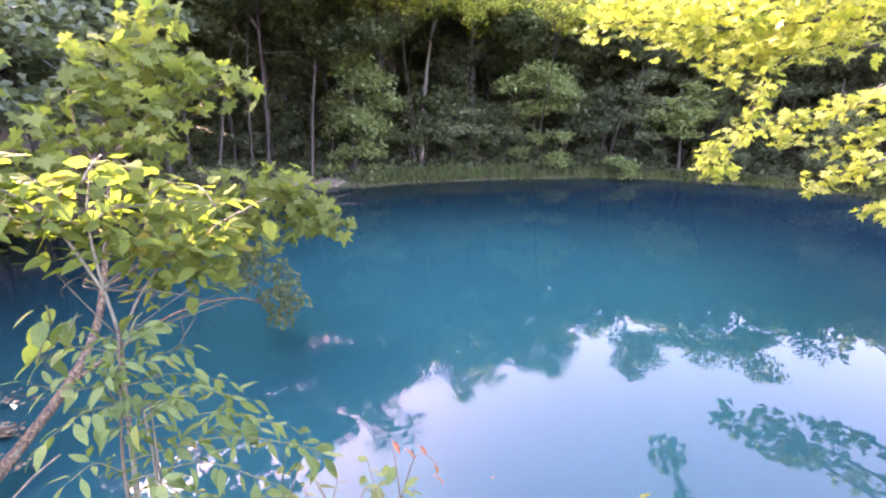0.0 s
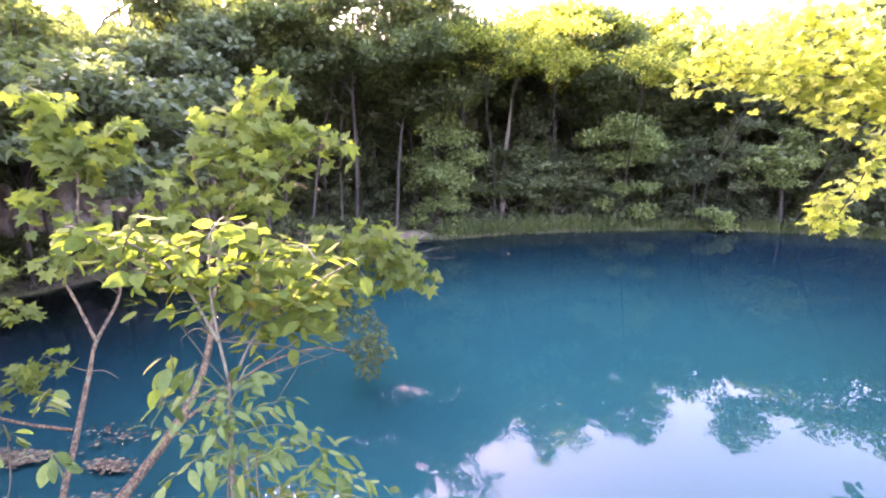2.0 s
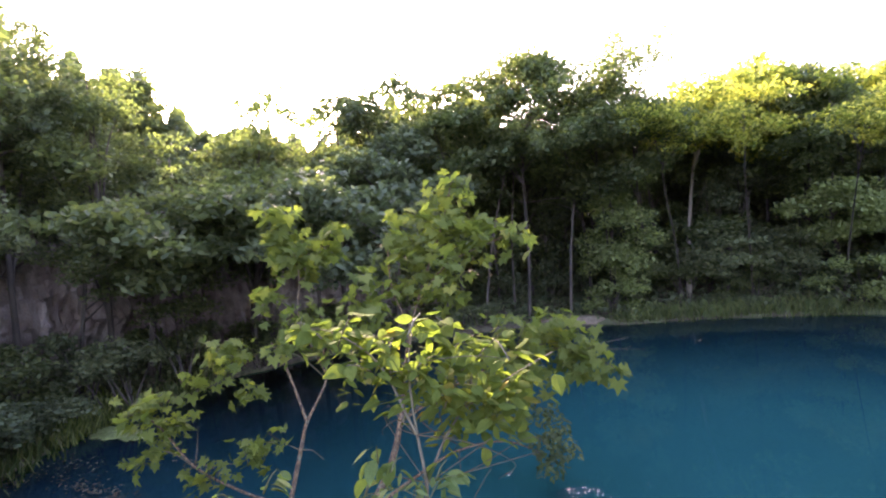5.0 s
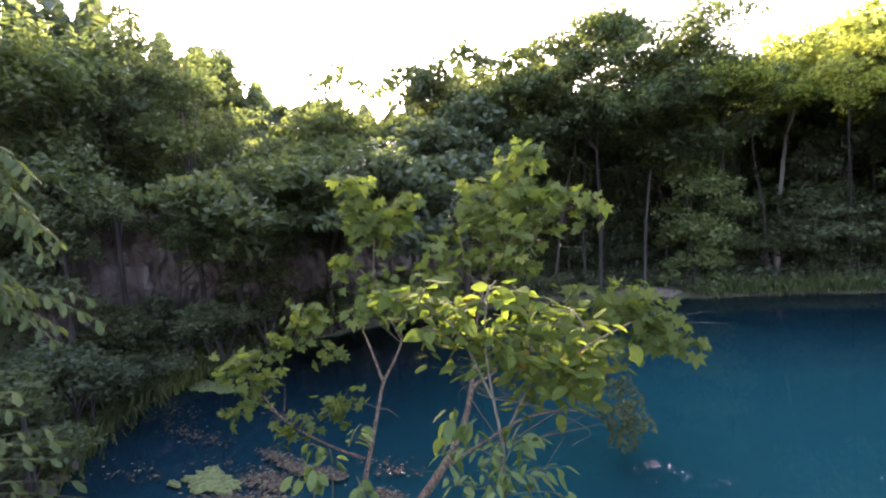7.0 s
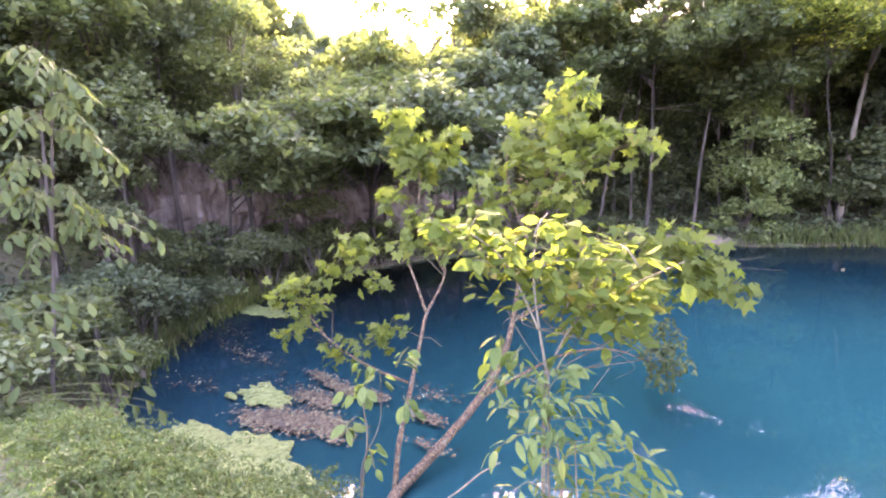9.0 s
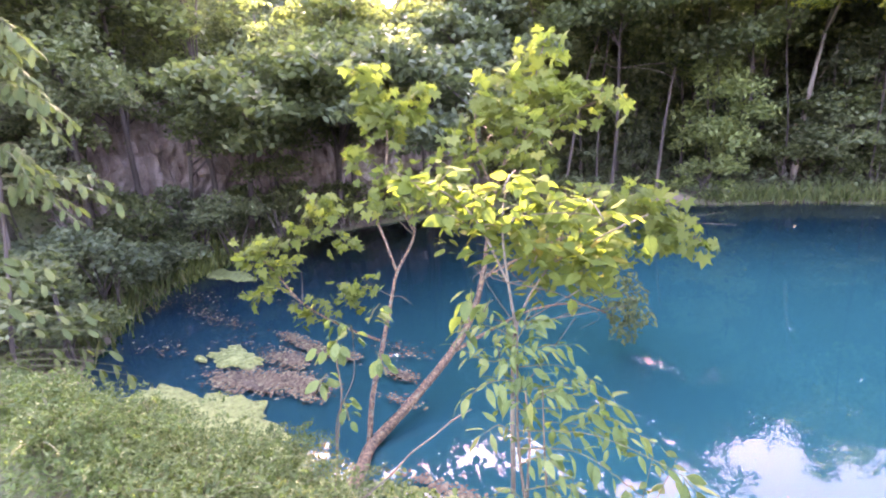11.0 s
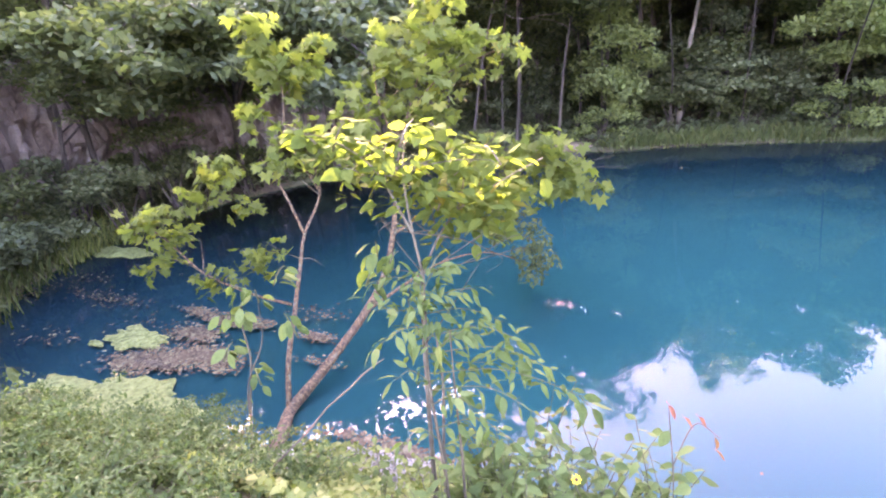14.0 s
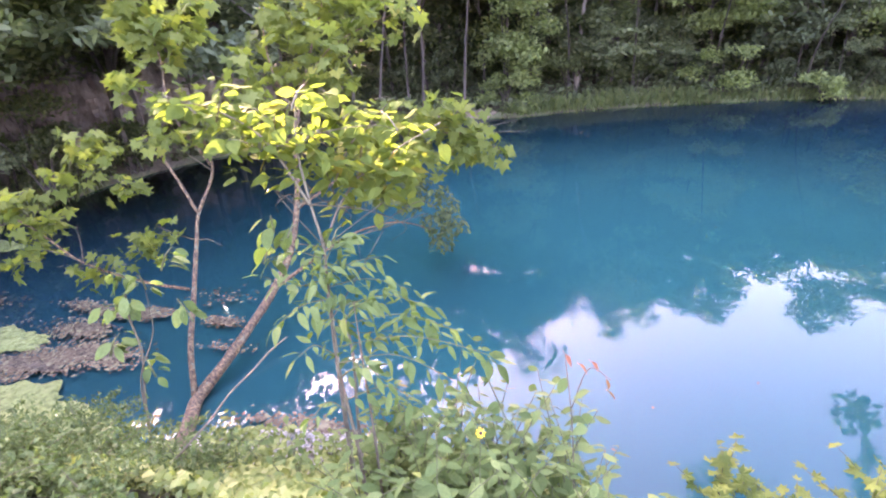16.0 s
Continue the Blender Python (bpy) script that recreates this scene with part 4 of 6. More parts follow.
def leaf_at(parent, base, place, direction, size, meshes, r, name="leaf", roll=25, label=""):
    """Hang one leaf: its blade runs along direction, its face roughly up."""
    d = Vector(direction).normalized()
    side = d.cross(Vector((r.uniform(-.3, .3), r.uniform(-.3, .3), 1))).normalized()
    up = side.cross(d)
    m = Matrix((side, d, up)).transposed().to_4x4()
    m = Matrix.Translation(Vector(place) - Vector(base)) @ m @ pose(0, 0, 0, 0, r.uniform(-roll, roll), 0) @ Matrix.Scale(size, 4)
    part(name, r.choice(meshes), parent, label, m)


def more_leaves(parent, base, places, spread, count, size, meshes, mat, r, droop=0.9):
    """The leaves that cannot be told apart one by one, joined into one mesh."""
    vs, fs, o = [], [], 0
    data = [(np.array([tuple(v.co) for v in me.vertices]), [tuple(p.vertices) for p in me.polygons]) for me in meshes]
    for p in places:
        for k in range(count):
            d = Vector((r.gauss(0, 1), r.gauss(0, 1), -droop + r.uniform(-.4, .4))).normalized()
            q = Vector((r.gauss(0, 1), r.gauss(0, 1), r.gauss(0, 0.7)))
            q = Vector(p) + q * spread * min(1.0, 1.7 / max(q.length, 0.01))
            side = d.cross(Vector((r.uniform(-.4, .4), r.uniform(-.4, .4), 1))).normalized()
            m = np.array(Matrix((side, d, side.cross(d))).transposed()) * size * r.uniform(0.6, 1.15)
            v, f = r.choice(data)
            vs.append(v @ m.T + np.array(q - Vector(base)))
            fs += [tuple(i + o for i in g) for g in f]
            o += len(v)
    part("foliage", mesh_of("foliage", np.concatenate(vs), fs, mat), parent, kind="stuff")


def leafy_twigs(parent, base, places, spread, count, size, meshes, r, droop=0.85, roll=50, bark=None):
    """Short twigs at each place, leaves set round and along them."""
    for p in places:
        p = Vector(p)
        twig = Vector((r.gauss(0, 1), r.gauss(0, 1), r.uniform(0.1, 1.0))).normalized() * spread * r.uniform(0.9, 1.5)
        a, b = p - twig * 0.6, p + twig * 0.6
        line = curve_points([a - Vector(base), p - Vector(base) + Vector((0, 0, 0.02)), b - Vector(base)], 3)
        tw = part("twig", mesh_of("twig", *tube(line, 0.006, 0.003, 5, 0), bark or STEM_GREEN, True), parent)
        for k in range(count):
            q = a.lerp(b, (k + r.uniform(0.2, 0.8)) / count)
            out = Vector((r.gauss(0, 1), r.gauss(0, 1), 0)).normalized()
            d = out + twig.normalized() * 0.4 + Vector((0, 0, -droop + r.uniform(-0.3, 0.3)))
            leaf_at(tw, base, q + out * size * 0.3, d, size * r.uniform(0.65, 1.15), meshes, r, roll=roll)


def stem_part(parent, base, name, line, r0, r1, mat, sides=8, wobble=0.06):
    part(name, mesh_of(name, *tube(curve_points([Vector(p) - Vector(base) for p in line], 6), r0, r1, sides, wobble), mat, True), parent)


def sycamore_sapling():
    r = random.Random(74)
    base = (-2.64, 1.74, 0.0)
    t = thing("sycamore_sapling", base, "young sycamore leaning over the water with lobed yellow-green leaves", "tree")
    s = lambda name, line, a, b, mat=BARK_SAP: stem_part(t, base, name, line, a, b, mat)
    s("trunk", [(-2.62, 1.70, -0.08), (-2.72, 1.90, 0.04), (-2.86, 2.14, 0.02), (-2.97, 2.36, 0.02), (-2.95, 2.78, 0.13), (-2.92, 3.46, 0.37), (-2.90, 3.84, 0.64), (-2.91, 4.07, 0.96), (-2.97, 4.27, 1.2)], 0.062, 0.024)
    s("stem", [(-2.99, 2.34, 0.0), (-3.11, 2.55, 0.31), (-3.27, 2.89, 0.60), (-3.45, 3.27, 0.93), (-3.52, 3.45, 1.11), (-3.58, 3.83, 1.40), (-3.7, 3.95, 1.7)], 0.026, 0.010)
    s("branch", [(-3.52, 3.45, 1.10), (-3.66, 3.48, 1.39), (-3.87, 3.56, 1.65), (-4.0, 3.57, 1.8)], 0.017, 0.008)
    s("branch", [(-3.6, 3.85, 1.45), (-4.05, 4.02, 1.95), (-4.19, 4.22, 2.47), (-4.5, 4.34, 3.15)], 0.014, 0.006)
    s("branch", [(-3.35, 2.95, 0.62), (-3.7, 2.85, 0.72), (-4.09, 2.70, 0.95), (-4.38, 2.63, 1.27), (-4.54, 2.48, 1.5)], 0.014, 0.006)
    s("branch", [(-2.97, 4.25, 1.18), (-3.03, 4.5, 1.6), (-3.05, 4.91, 2.13), (-2.98, 5.41, 2.83), (-3.01, 5.84, 3.4)], 0.018, 0.006)
    s("branch", [(-3.05, 4.8, 2.0), (-2.8, 5.2, 2.4), (-2.2, 5.7, 2.68)], 0.011, 0.005)
    s("branch", [(-3.02, 4.6, 1.7), (-3.3, 4.7, 2.2), (-3.5, 5.0, 2.8)], 0.011, 0.005)
    s("branch", [(-2.92, 3.46, 0.37), (-2.66, 3.99, 0.52), (-2.48, 4.42, 0.57), (-2.14, 4.79, 0.55), (-1.8, 5.02, 0.37)], 0.018, 0.006)
    s("branch", [(-2.9, 4.05, 0.95), (-2.5, 4.5, 1.2), (-2.0, 4.9, 1.4), (-1.5, 5.15, 1.45), (-1.1, 5.36, 1.22)], 0.014, 0.005)
    for k in range(16):
        p = Vector(r.choice(((-2.91, 4.07, 0.96), (-2.97, 4.27, 1.2), (-2.5, 4.5, 1.2), (-2.0, 4.9, 1.4), (-2.48, 4.42, 0.57), (-3.58, 3.83, 1.40), (-3.45, 3.27, 0.93), (-4.09, 2.70, 0.95))))
        q = p + Vector((r.uniform(-0.5, 0.6), r.uniform(-0.3, 0.3), r.uniform(-0.4, 0.5)))
        s("twig", [p, p.lerp(q, 0.5) + Vector((0, 0, r.uniform(-.1, .1))), q], 0.006, 0.002, BARK_TWIG)
    for tip in ((-0.95, 5.5, 1.5), (-0.8, 5.5, 1.38), (-1.0, 5.45, 1.05)):
        s("twig", [(-1.4, 5.2, 1.4), (-1.2, 5.32, (1.4 + tip[2]) / 2 + 0.02), tip], 0.005, 0.0015, STEM)
    leafy_twigs(t, base, [(-4.5, 4.25, 3.08), (-4.47, 4.25, 2.85), (-4.3, 4.35, 2.72), (-4.05, 4.65, 2.9), (-4.0, 4.6, 2.6), (-4.2, 4.35, 2.4), (-4.35, 3.85, 2.25), (-4.25, 4.2, 2.6)], 0.2, 7, 0.18, SYC_BLADES, r)
    leafy_twigs(t, base, [(-3.29, 5.47, 3.05), (-3.01, 5.83, 3.3), (-2.95, 5.64, 2.95), (-2.5, 5.64, 2.85), (-2.22, 5.7, 2.68), (-3.45, 5.0, 2.75), (-3.24, 5.04, 2.49), (-2.81, 5.16, 2.45), (-3.41, 4.5, 2.30), (-3.5, 4.3, 2.05),
                          (-3.05, 5.2, 2.75), (-2.9, 5.3, 2.2), (-3.2, 4.8, 2.15), (-2.6, 5.3, 2.6), (-3.1, 5.0, 2.3), (-2.75, 5.0, 2.1), (-3.3, 5.25, 2.6)], 0.22, 6, 0.19, SYC_BLADES, r)
    leafy_twigs(t, base, [(-2.08, 4.92, 1.64), (-1.84, 5.11, 1.64), (-1.56, 5.19, 1.58), (-1.35, 5.24, 1.40), (-1.15, 5.35, 1.25), (-1.81, 5.02, 1.33), (-2.05, 4.83, 1.15), (-2.3, 4.7, 1.5), (-2.4, 4.6, 1.1), (-1.55, 5.1, 1.35)], 0.2, 7, 0.18, SYC_BLADES, r)
    leafy_twigs(t, base, [(-4.49, 2.47, 1.48), (-4.45, 2.71, 1.52), (-4.33, 2.71, 1.25), (-4.45, 2.5, 1.0), (-4.19, 3.06, 1.80), (-4.16, 3.26, 1.88), (-4.24, 3.0, 1.65), (-4.07, 3.35, 1.4), (-3.76, 2.95, 0.95), (-3.65, 3.08, 1.04), (-3.96, 2.7, 0.88)], 0.16, 4, 0.135, SYC_BLADES, r)
    more_leaves(t, base, [(-4.5, 2.5, 1.5), (-4.42, 2.6, 1.38), (-4.45, 2.5, 1.05), (-4.2, 3.05, 1.85), (-4.15, 3.2, 1.75), (-4.25, 2.95, 1.6), (-4.1, 3.3, 1.4), (-4.0, 2.7, 0.85), (-3.7, 3.0, 1.0), (-3.6, 3.1, 1.1), (-4.38, 2.62, 1.25)], 0.1, 15, 0.12, SYC_BLADES, LEAF_SYC_ALL, r)
    more_leaves(t, base, [(-3.9, 3.6, 1.8), (-3.6, 3.9, 1.8), (-3.4, 4.2, 1.85), (-3.75, 3.85, 2.0), (-3.2, 4.4, 1.75), (-4.0, 4.0, 1.95)], 0.15, 18, 0.12, SYC_BLADES, LEAF_SYC_ALL, r)
    more_leaves(t, base, [(-2.0, 4.85, 0.75), (-1.8, 4.97, 0.5), (-1.74, 5.03, 0.25), (-2.15, 4.78, 0.85), (-2.3, 4.6, 0.95), (-1.9, 4.9, 0.95), (-1.72, 5.0, 0.8), (-1.65, 5.05, 0.6), (-1.6, 5.1, 0.4), (-2.05, 4.8, 1.05)], 0.085, 85, 0.072, DULL_BLADES, LEAF_FAR, r, 0.5)
    leafy_twigs(t, base, [(-3.9, 3.6, 1.75), (-3.6, 3.9, 1.75), (-3.4, 4.1, 1.8), (-3.8, 3.8, 2.0)], 0.2, 5, 0.14, SYC_BLADES, r)
    leafy_twigs(t, base, [(-2.0, 4.85, 0.82), (-1.79, 4.97, 0.55), (-1.74, 5.03, 0.2), (-2.17, 4.78, 0.88), (-1.85, 5.0, 0.35), (-1.7, 5.05, 0.4)], 0.16, 9, 0.06, DULL_BLADES, r, droop=0.6)
    more_leaves(t, base, [(-4.48, 4.25, 3.0), (-4.35, 4.3, 2.8), (-4.05, 4.62, 2.8), (-4.15, 4.4, 2.5), (-4.35, 3.85, 2.25), (-4.5, 4.3, 3.12), (-4.25, 4.3, 2.65), (-4.05, 4.55, 2.62), (-4.45, 4.2, 2.6)], 0.14, 17, 0.17, SYC_BLADES, LEAF_SYC_ALL, r)
    more_leaves(t, base, [(-3.2, 5.4, 2.95), (-3.0, 5.7, 3.1), (-2.9, 5.5, 2.8), (-2.55, 5.55, 2.75), (-3.4, 5.0, 2.6), (-3.1, 5.1, 2.4), (-2.8, 5.1, 2.4), (-3.4, 4.5, 2.2), (-3.1, 4.9, 2.1), (-2.7, 5.0, 2.1), (-3.45, 4.3, 1.95), (-3.0, 5.75, 3.3), (-2.25, 5.68, 2.66), (-3.35, 5.2, 2.85), (-2.6, 5.4, 2.5)], 0.18, 22, 0.175, SYC_BLADES, LEAF_SYC_ALL, r)
    more_leaves(t, base, [(-2.3, 4.75, 1.5), (-2.0, 4.9, 1.5), (-1.7, 5.1, 1.55), (-1.42, 5.2, 1.38), (-1.26, 5.28, 1.24), (-1.9, 4.95, 1.2), (-2.3, 4.7, 1.15), (-2.6, 4.5, 1.5), (-1.6, 5.1, 1.3), (-1.8, 5.0, 1.7), (-2.1, 4.85, 1.7), (-1.45, 5.2, 1.54), (-1.6, 5.1, 1.6)], 0.165, 20, 0.16, SYC_BLADES, LEAF_SYC_ALL, r)
    more_leaves(t, base, [(-4.45, 2.6, 1.45), (-4.3, 2.8, 1.45), (-4.2, 3.1, 1.75), (-4.35, 2.65, 1.15), (-3.8, 2.9, 0.95), (-3.8, 3.6, 1.75), (-3.6, 3.9, 1.75)], 0.12, 9, 0.112, SYC_BLADES, LEAF_SYC_ALL, r)


sycamore_sapling()


def broadleaf_shrub():
    r = random.Random(81)
    base = (-1.27, 1.66, 0.3)
    t = thing("broadleaf_shrub", base, "tall leafy shrub with large bright yellow-green oval leaves", "shrub")
    s = lambda name, line, a, b, mat=STEM: stem_part(t, base, name, line, a, b, mat, 6)
    s("stem", [(-1.27, 1.64, 0.25), (-1.40, 1.89, 0.77), (-1.51, 2.11, 1.19), (-1.50, 2.14, 1.50)], 0.014, 0.010)
    s("stem", [(-1.20, 1.62, 0.25), (-1.28, 1.8, 0.6), (-1.33, 1.95, 0.9), (-1.4, 2.05, 1.15)], 0.011, 0.006)
    s("branch", [(-1.50, 2.14, 1.48), (-1.60, 2.23, 1.76), (-1.69, 2.36, 2.02), (-1.72, 2.51, 2.25)], 0.009, 0.004)
    s("branch", [(-1.50, 2.14, 1.48), (-1.49, 2.35, 1.63), (-1.43, 2.55, 1.79), (-1.41, 2.61, 2.0)], 0.008, 0.004)
    s("branch", [(-1.57, 2.19, 1.70), (-1.83, 2.27, 2.04), (-2.08, 2.21, 2.22), (-2.26, 2.13, 2.26)], 0.008, 0.003)
    s("branch", [(-1.43, 2.5, 1.75), (-1.2, 2.6, 1.9), (-1.0, 2.83, 2.0)], 0.006, 0.003)
    leafy_twigs(t, base, [(-2.18, 2.13, 2.25), (-2.03, 2.25, 2.22), (-1.84, 2.32, 2.15), (-1.70, 2.47, 2.22), (-1.55, 2.54, 2.20), (-1.60, 2.40, 2.02), (-1.39, 2.56, 1.99), (-1.49, 2.46, 1.84), (-1.29, 2.55, 1.76), (-1.72, 2.34, 1.96),
                          (-1.9, 2.2, 2.02), (-1.25, 2.65, 2.05), (-1.45, 2.6, 2.1)], 0.14, 9, 0.125, ROUND_BLADES, r, droop=0.25, bark=STEM)
    more_leaves(t, base, [(-2.1, 2.2, 2.2), (-1.9, 2.3, 2.1), (-1.7, 2.45, 2.1), (-1.5, 2.5, 2.05), (-1.4, 2.55, 1.9), (-1.6, 2.4, 1.9), (-1.2, 2.65, 1.95), (-1.3, 2.55, 1.8), (-1.85, 2.25, 1.95), (-1.45, 2.5, 1.7), (-1.6, 2.38, 1.76), (-1.15, 2.7, 1.8), (-1.35, 2.6, 1.62)], 0.12, 34, 0.11, ROUND_BLADES, LEAF_SHRUB_ALL, r, 0.3)
    # bare twigs and runners showing between the leaves
    forks = [(-1.50, 2.14, 1.48), (-1.57, 2.19, 1.70), (-1.49, 2.35, 1.63), (-1.43, 2.55, 1.79), (-1.69, 2.36, 2.02), (-1.46, 2.02, 1.1)]
    for k in range(22):
        p = Vector(r.choice(forks))
        q = p + Vector((r.uniform(-0.5, 0.55), r.uniform(-0.1, 0.35), r.uniform(-0.25, 0.5)))
        bend = p.lerp(q, 0.5) + Vector((r.uniform(-.08, .08), r.uniform(-.06, .06), r.uniform(-.1, .06)))
        s("twig", [p, bend, q, q + Vector((r.uniform(-.12, .12), 0.03, r.uniform(-.12, .02)))], 0.0036, 0.0012, BARK_TWIG)
    leafy_twigs(t, base, [(-1.69, 2.0, 1.66), (-1.59, 2.01, 1.62), (-1.75, 2.0, 1.5), (-1.42, 2.15, 1.55)], 0.1, 4, 0.12, OVATE_BLADES, r)


broadleaf_shrub()


def sprig(parent, base, line, pairs, size, meshes, r, bark=None):
    """A side shoot with opposite leaves along it and one at its end, held out flat and nodding a little."""
    pts = curve_points([Vector(p) - Vector(base) for p in line], 8)
    tw = part("twig", mesh_of("twig", *tube(pts, 0.0032, 0.0014, 5, 0.05, r), bark or STEM_GREEN, True), parent)
    for k in range(pairs):
        for sgn in (1, -1):
            if r.random() < 0.12:
                continue
            i = min(len(pts) - 2, int((0.2 + 0.76 * (k + r.uniform(-0.25, 0.25)) / max(1, pairs - 1)) * (len(pts) - 2)))
            along = (pts[i + 1] - pts[i]).normalized()
            side = along.cross(Vector((r.uniform(-.5, .5), r.uniform(-.5, .5), 1))).normalized()
            d = side * sgn + along * r.uniform(0.1, 1.3) + Vector((0, 0, r.uniform(-0.9, 0.25)))
            leaf_at(tw, (0, 0, 0), pts[i] + d.normalized() * size * 0.25, d, size * r.uniform(0.55, 1.2), meshes, r, roll=50)
    end = (pts[-1] - pts[-3]).normalized()
    leaf_at(tw, (0, 0, 0), pts[-1] + end * size * 0.2, end + Vector((0, 0, -0.3)), size * r.uniform(0.8, 1.1), meshes, r, roll=30)


def lance_shrub():
    r = random.Random(91)
    base = (-0.93, 1.18, height(-0.93, 1.18))
    t = thing("lance_leaf_shrub", base, "upright shrub with tiers of pointed opposite green leaves", "shrub")
    blades = TAPER_BLADES + LANCE_BLADES[:1]
    stem_part(t, base, "stem", [(-0.93, 1.18, base[2] - 0.05), (-0.97, 1.25, 0.7), (-1.03, 1.35, 0.94), (-1.20, 1.58, 1.20), (-1.33, 1.83, 1.39), (-1.43, 2.03, 1.56)], 0.011, 0.004, BARK_TWIG, 7)
    stem_part(t, base, "stem", [(-0.88, 1.17, base[2] - 0.05), (-0.91, 1.27, 0.66), (-0.97, 1.40, 0.95), (-1.08, 1.60, 1.16), (-1.15, 1.73, 1.40)], 0.009, 0.003, BARK_TWIG, 7)
    sprig(t, base, [(-1.37, 1.90, 1.44), (-1.26, 2.00, 1.47), (-1.16, 2.09, 1.46)], 5, 0.095, blades, r)
    sprig(t, base, [(-1.33, 1.84, 1.41), (-1.18, 1.98, 1.39), (-1.00, 2.06, 1.30)], 6, 0.095, blades, r)
    sprig(t, base, [(-1.29, 1.75, 1.33), (-1.10, 1.95, 1.32), (-0.88, 2.02, 1.23)], 7, 0.099, blades, r)
    sprig(t, base, [(-1.26, 1.69, 1.28), (-1.00, 1.91, 1.24), (-0.71, 1.98, 1.12)], 8, 0.099, blades, r)
    sprig(t, base, [(-1.22, 1.61, 1.23), (-0.94, 1.82, 1.18), (-0.62, 1.87, 1.10), (-0.53, 1.85, 1.06)], 10, 0.099, blades, r)
    sprig(t, base, [(-1.19, 1.56, 1.18), (-0.95, 1.68, 1.17), (-0.69, 1.69, 1.06)], 7, 0.091, blades, r)
    sprig(t, base, [(-1.41, 1.97, 1.49), (-1.56, 1.96, 1.53), (-1.70, 1.91, 1.50)], 6, 0.095, blades, r)
    sprig(t, base, [(-1.37, 1.89, 1.42), (-1.47, 1.77, 1.44), (-1.57, 1.68, 1.53)], 6, 0.091, blades, r)
    sprig(t, base, [(-1.31, 1.79, 1.37), (-1.38, 1.67, 1.40), (-1.45, 1.55, 1.36)], 5, 0.091, blades, r)
    sprig(t, base, [(-1.24, 1.67, 1.27), (-1.15, 1.72, 1.37), (-1.08, 1.75, 1.41)], 5, 0.083, blades, r)
    sprig(t, base, [(-1.20, 1.58, 1.21), (-1.26, 1.53, 1.29), (-1.29, 1.44, 1.29)], 3, 0.083, blades, r)
    sprig(t, base, [(-1.16, 1.51, 1.14), (-1.05, 1.53, 1.21), (-0.94, 1.51, 1.16)], 5, 0.083, blades, r)
    sprig(t, base, [(-1.12, 1.45, 1.07), (-0.94, 1.51, 1.13), (-0.78, 1.48, 1.09)], 6, 0.083, blades, r)
    sprig(t, base, [(-1.10, 1.43, 1.04), (-1.15, 1.38, 1.12), (-1.18, 1.28, 1.11)], 3, 0.074, blades, r)
    sprig(t, base, [(-1.41, 1.99, 1.48), (-1.38, 2.07, 1.55), (-1.31, 2.14, 1.55)], 5, 0.091, blades, r)
    sprig(t, base, [(-1.27, 1.72, 1.31), (-1.22, 1.82, 1.17), (-1.07, 1.97, 1.10)], 6, 0.095, blades, r)
    more_leaves(t, base, [(-1.40, 1.97, 1.52), (-1.36, 1.9, 1.45), (-1.3, 1.8, 1.38), (-1.25, 1.7, 1.3), (-1.15, 1.9, 1.36), (-1.0, 1.93, 1.26), (-0.85, 1.9, 1.16), (-1.15, 1.66, 1.2), (-1.45, 1.82, 1.45), (-1.52, 1.93, 1.5)], 0.075, 17, 0.085, blades, LEAF_LANCE_ALL, r, 0.3)


lance_shrub()


def pale_stems():
    r = random.Random(95)
    base = (-2.05, 1.2, 0.6)
    t = thing("slender_sapling", base, "thin pale-stemmed sapling with a few yellowing leaves", "sapling")
    stem_part(t, base, "stem", [(-1.95, 1.03, 0.73), (-2.11, 1.26, 0.74), (-2.28, 1.46, 0.89), (-2.37, 1.60, 1.07), (-2.46, 1.67, 1.23), (-2.49, 1.72, 1.34)], 0.0085, 0.004, BARK_TWIG, 7)
    stem_part(t, base, "branch", [(-2.26, 1.42, 0.83), (-2.33, 1.52, 0.98), (-2.34, 1.68, 1.15), (-2.44, 1.80, 1.33)], 0.005, 0.002, BARK_TWIG, 6)
    leafy_twigs(t, base, [(-2.54, 1.68, 1.27), (-2.44, 1.80, 1.37), (-2.54, 1.76, 1.42), (-2.38, 1.94, 1.45), (-2.54, 1.60, 1.09), (-2.31, 1.57, 1.0), (-2.3, 1.88, 1.16), (-2.5, 1.72, 1.3)], 0.1, 8, 0.10, OVATE_BLADES, r)
    t2 = thing("dead_stem", (-2.0, 1.15, 0.6), "pale dead stem slanting across the bank", "stem")
    stem_part(t2, (-2.0, 1.15, 0.6), "stem", [(-1.978, 1.070, 0.711), (-1.944, 1.159, 0.768), (-1.889, 1.237, 0.818), (-1.793, 1.377, 0.923), (-1.739, 1.462, 1.001), (-1.662, 1.551, 1.070), (-1.587, 1.620, 1.148), (-1.500, 1.667, 1.216)], 0.0065, 0.0035, STEM, 7, 0.2)


pale_stems()


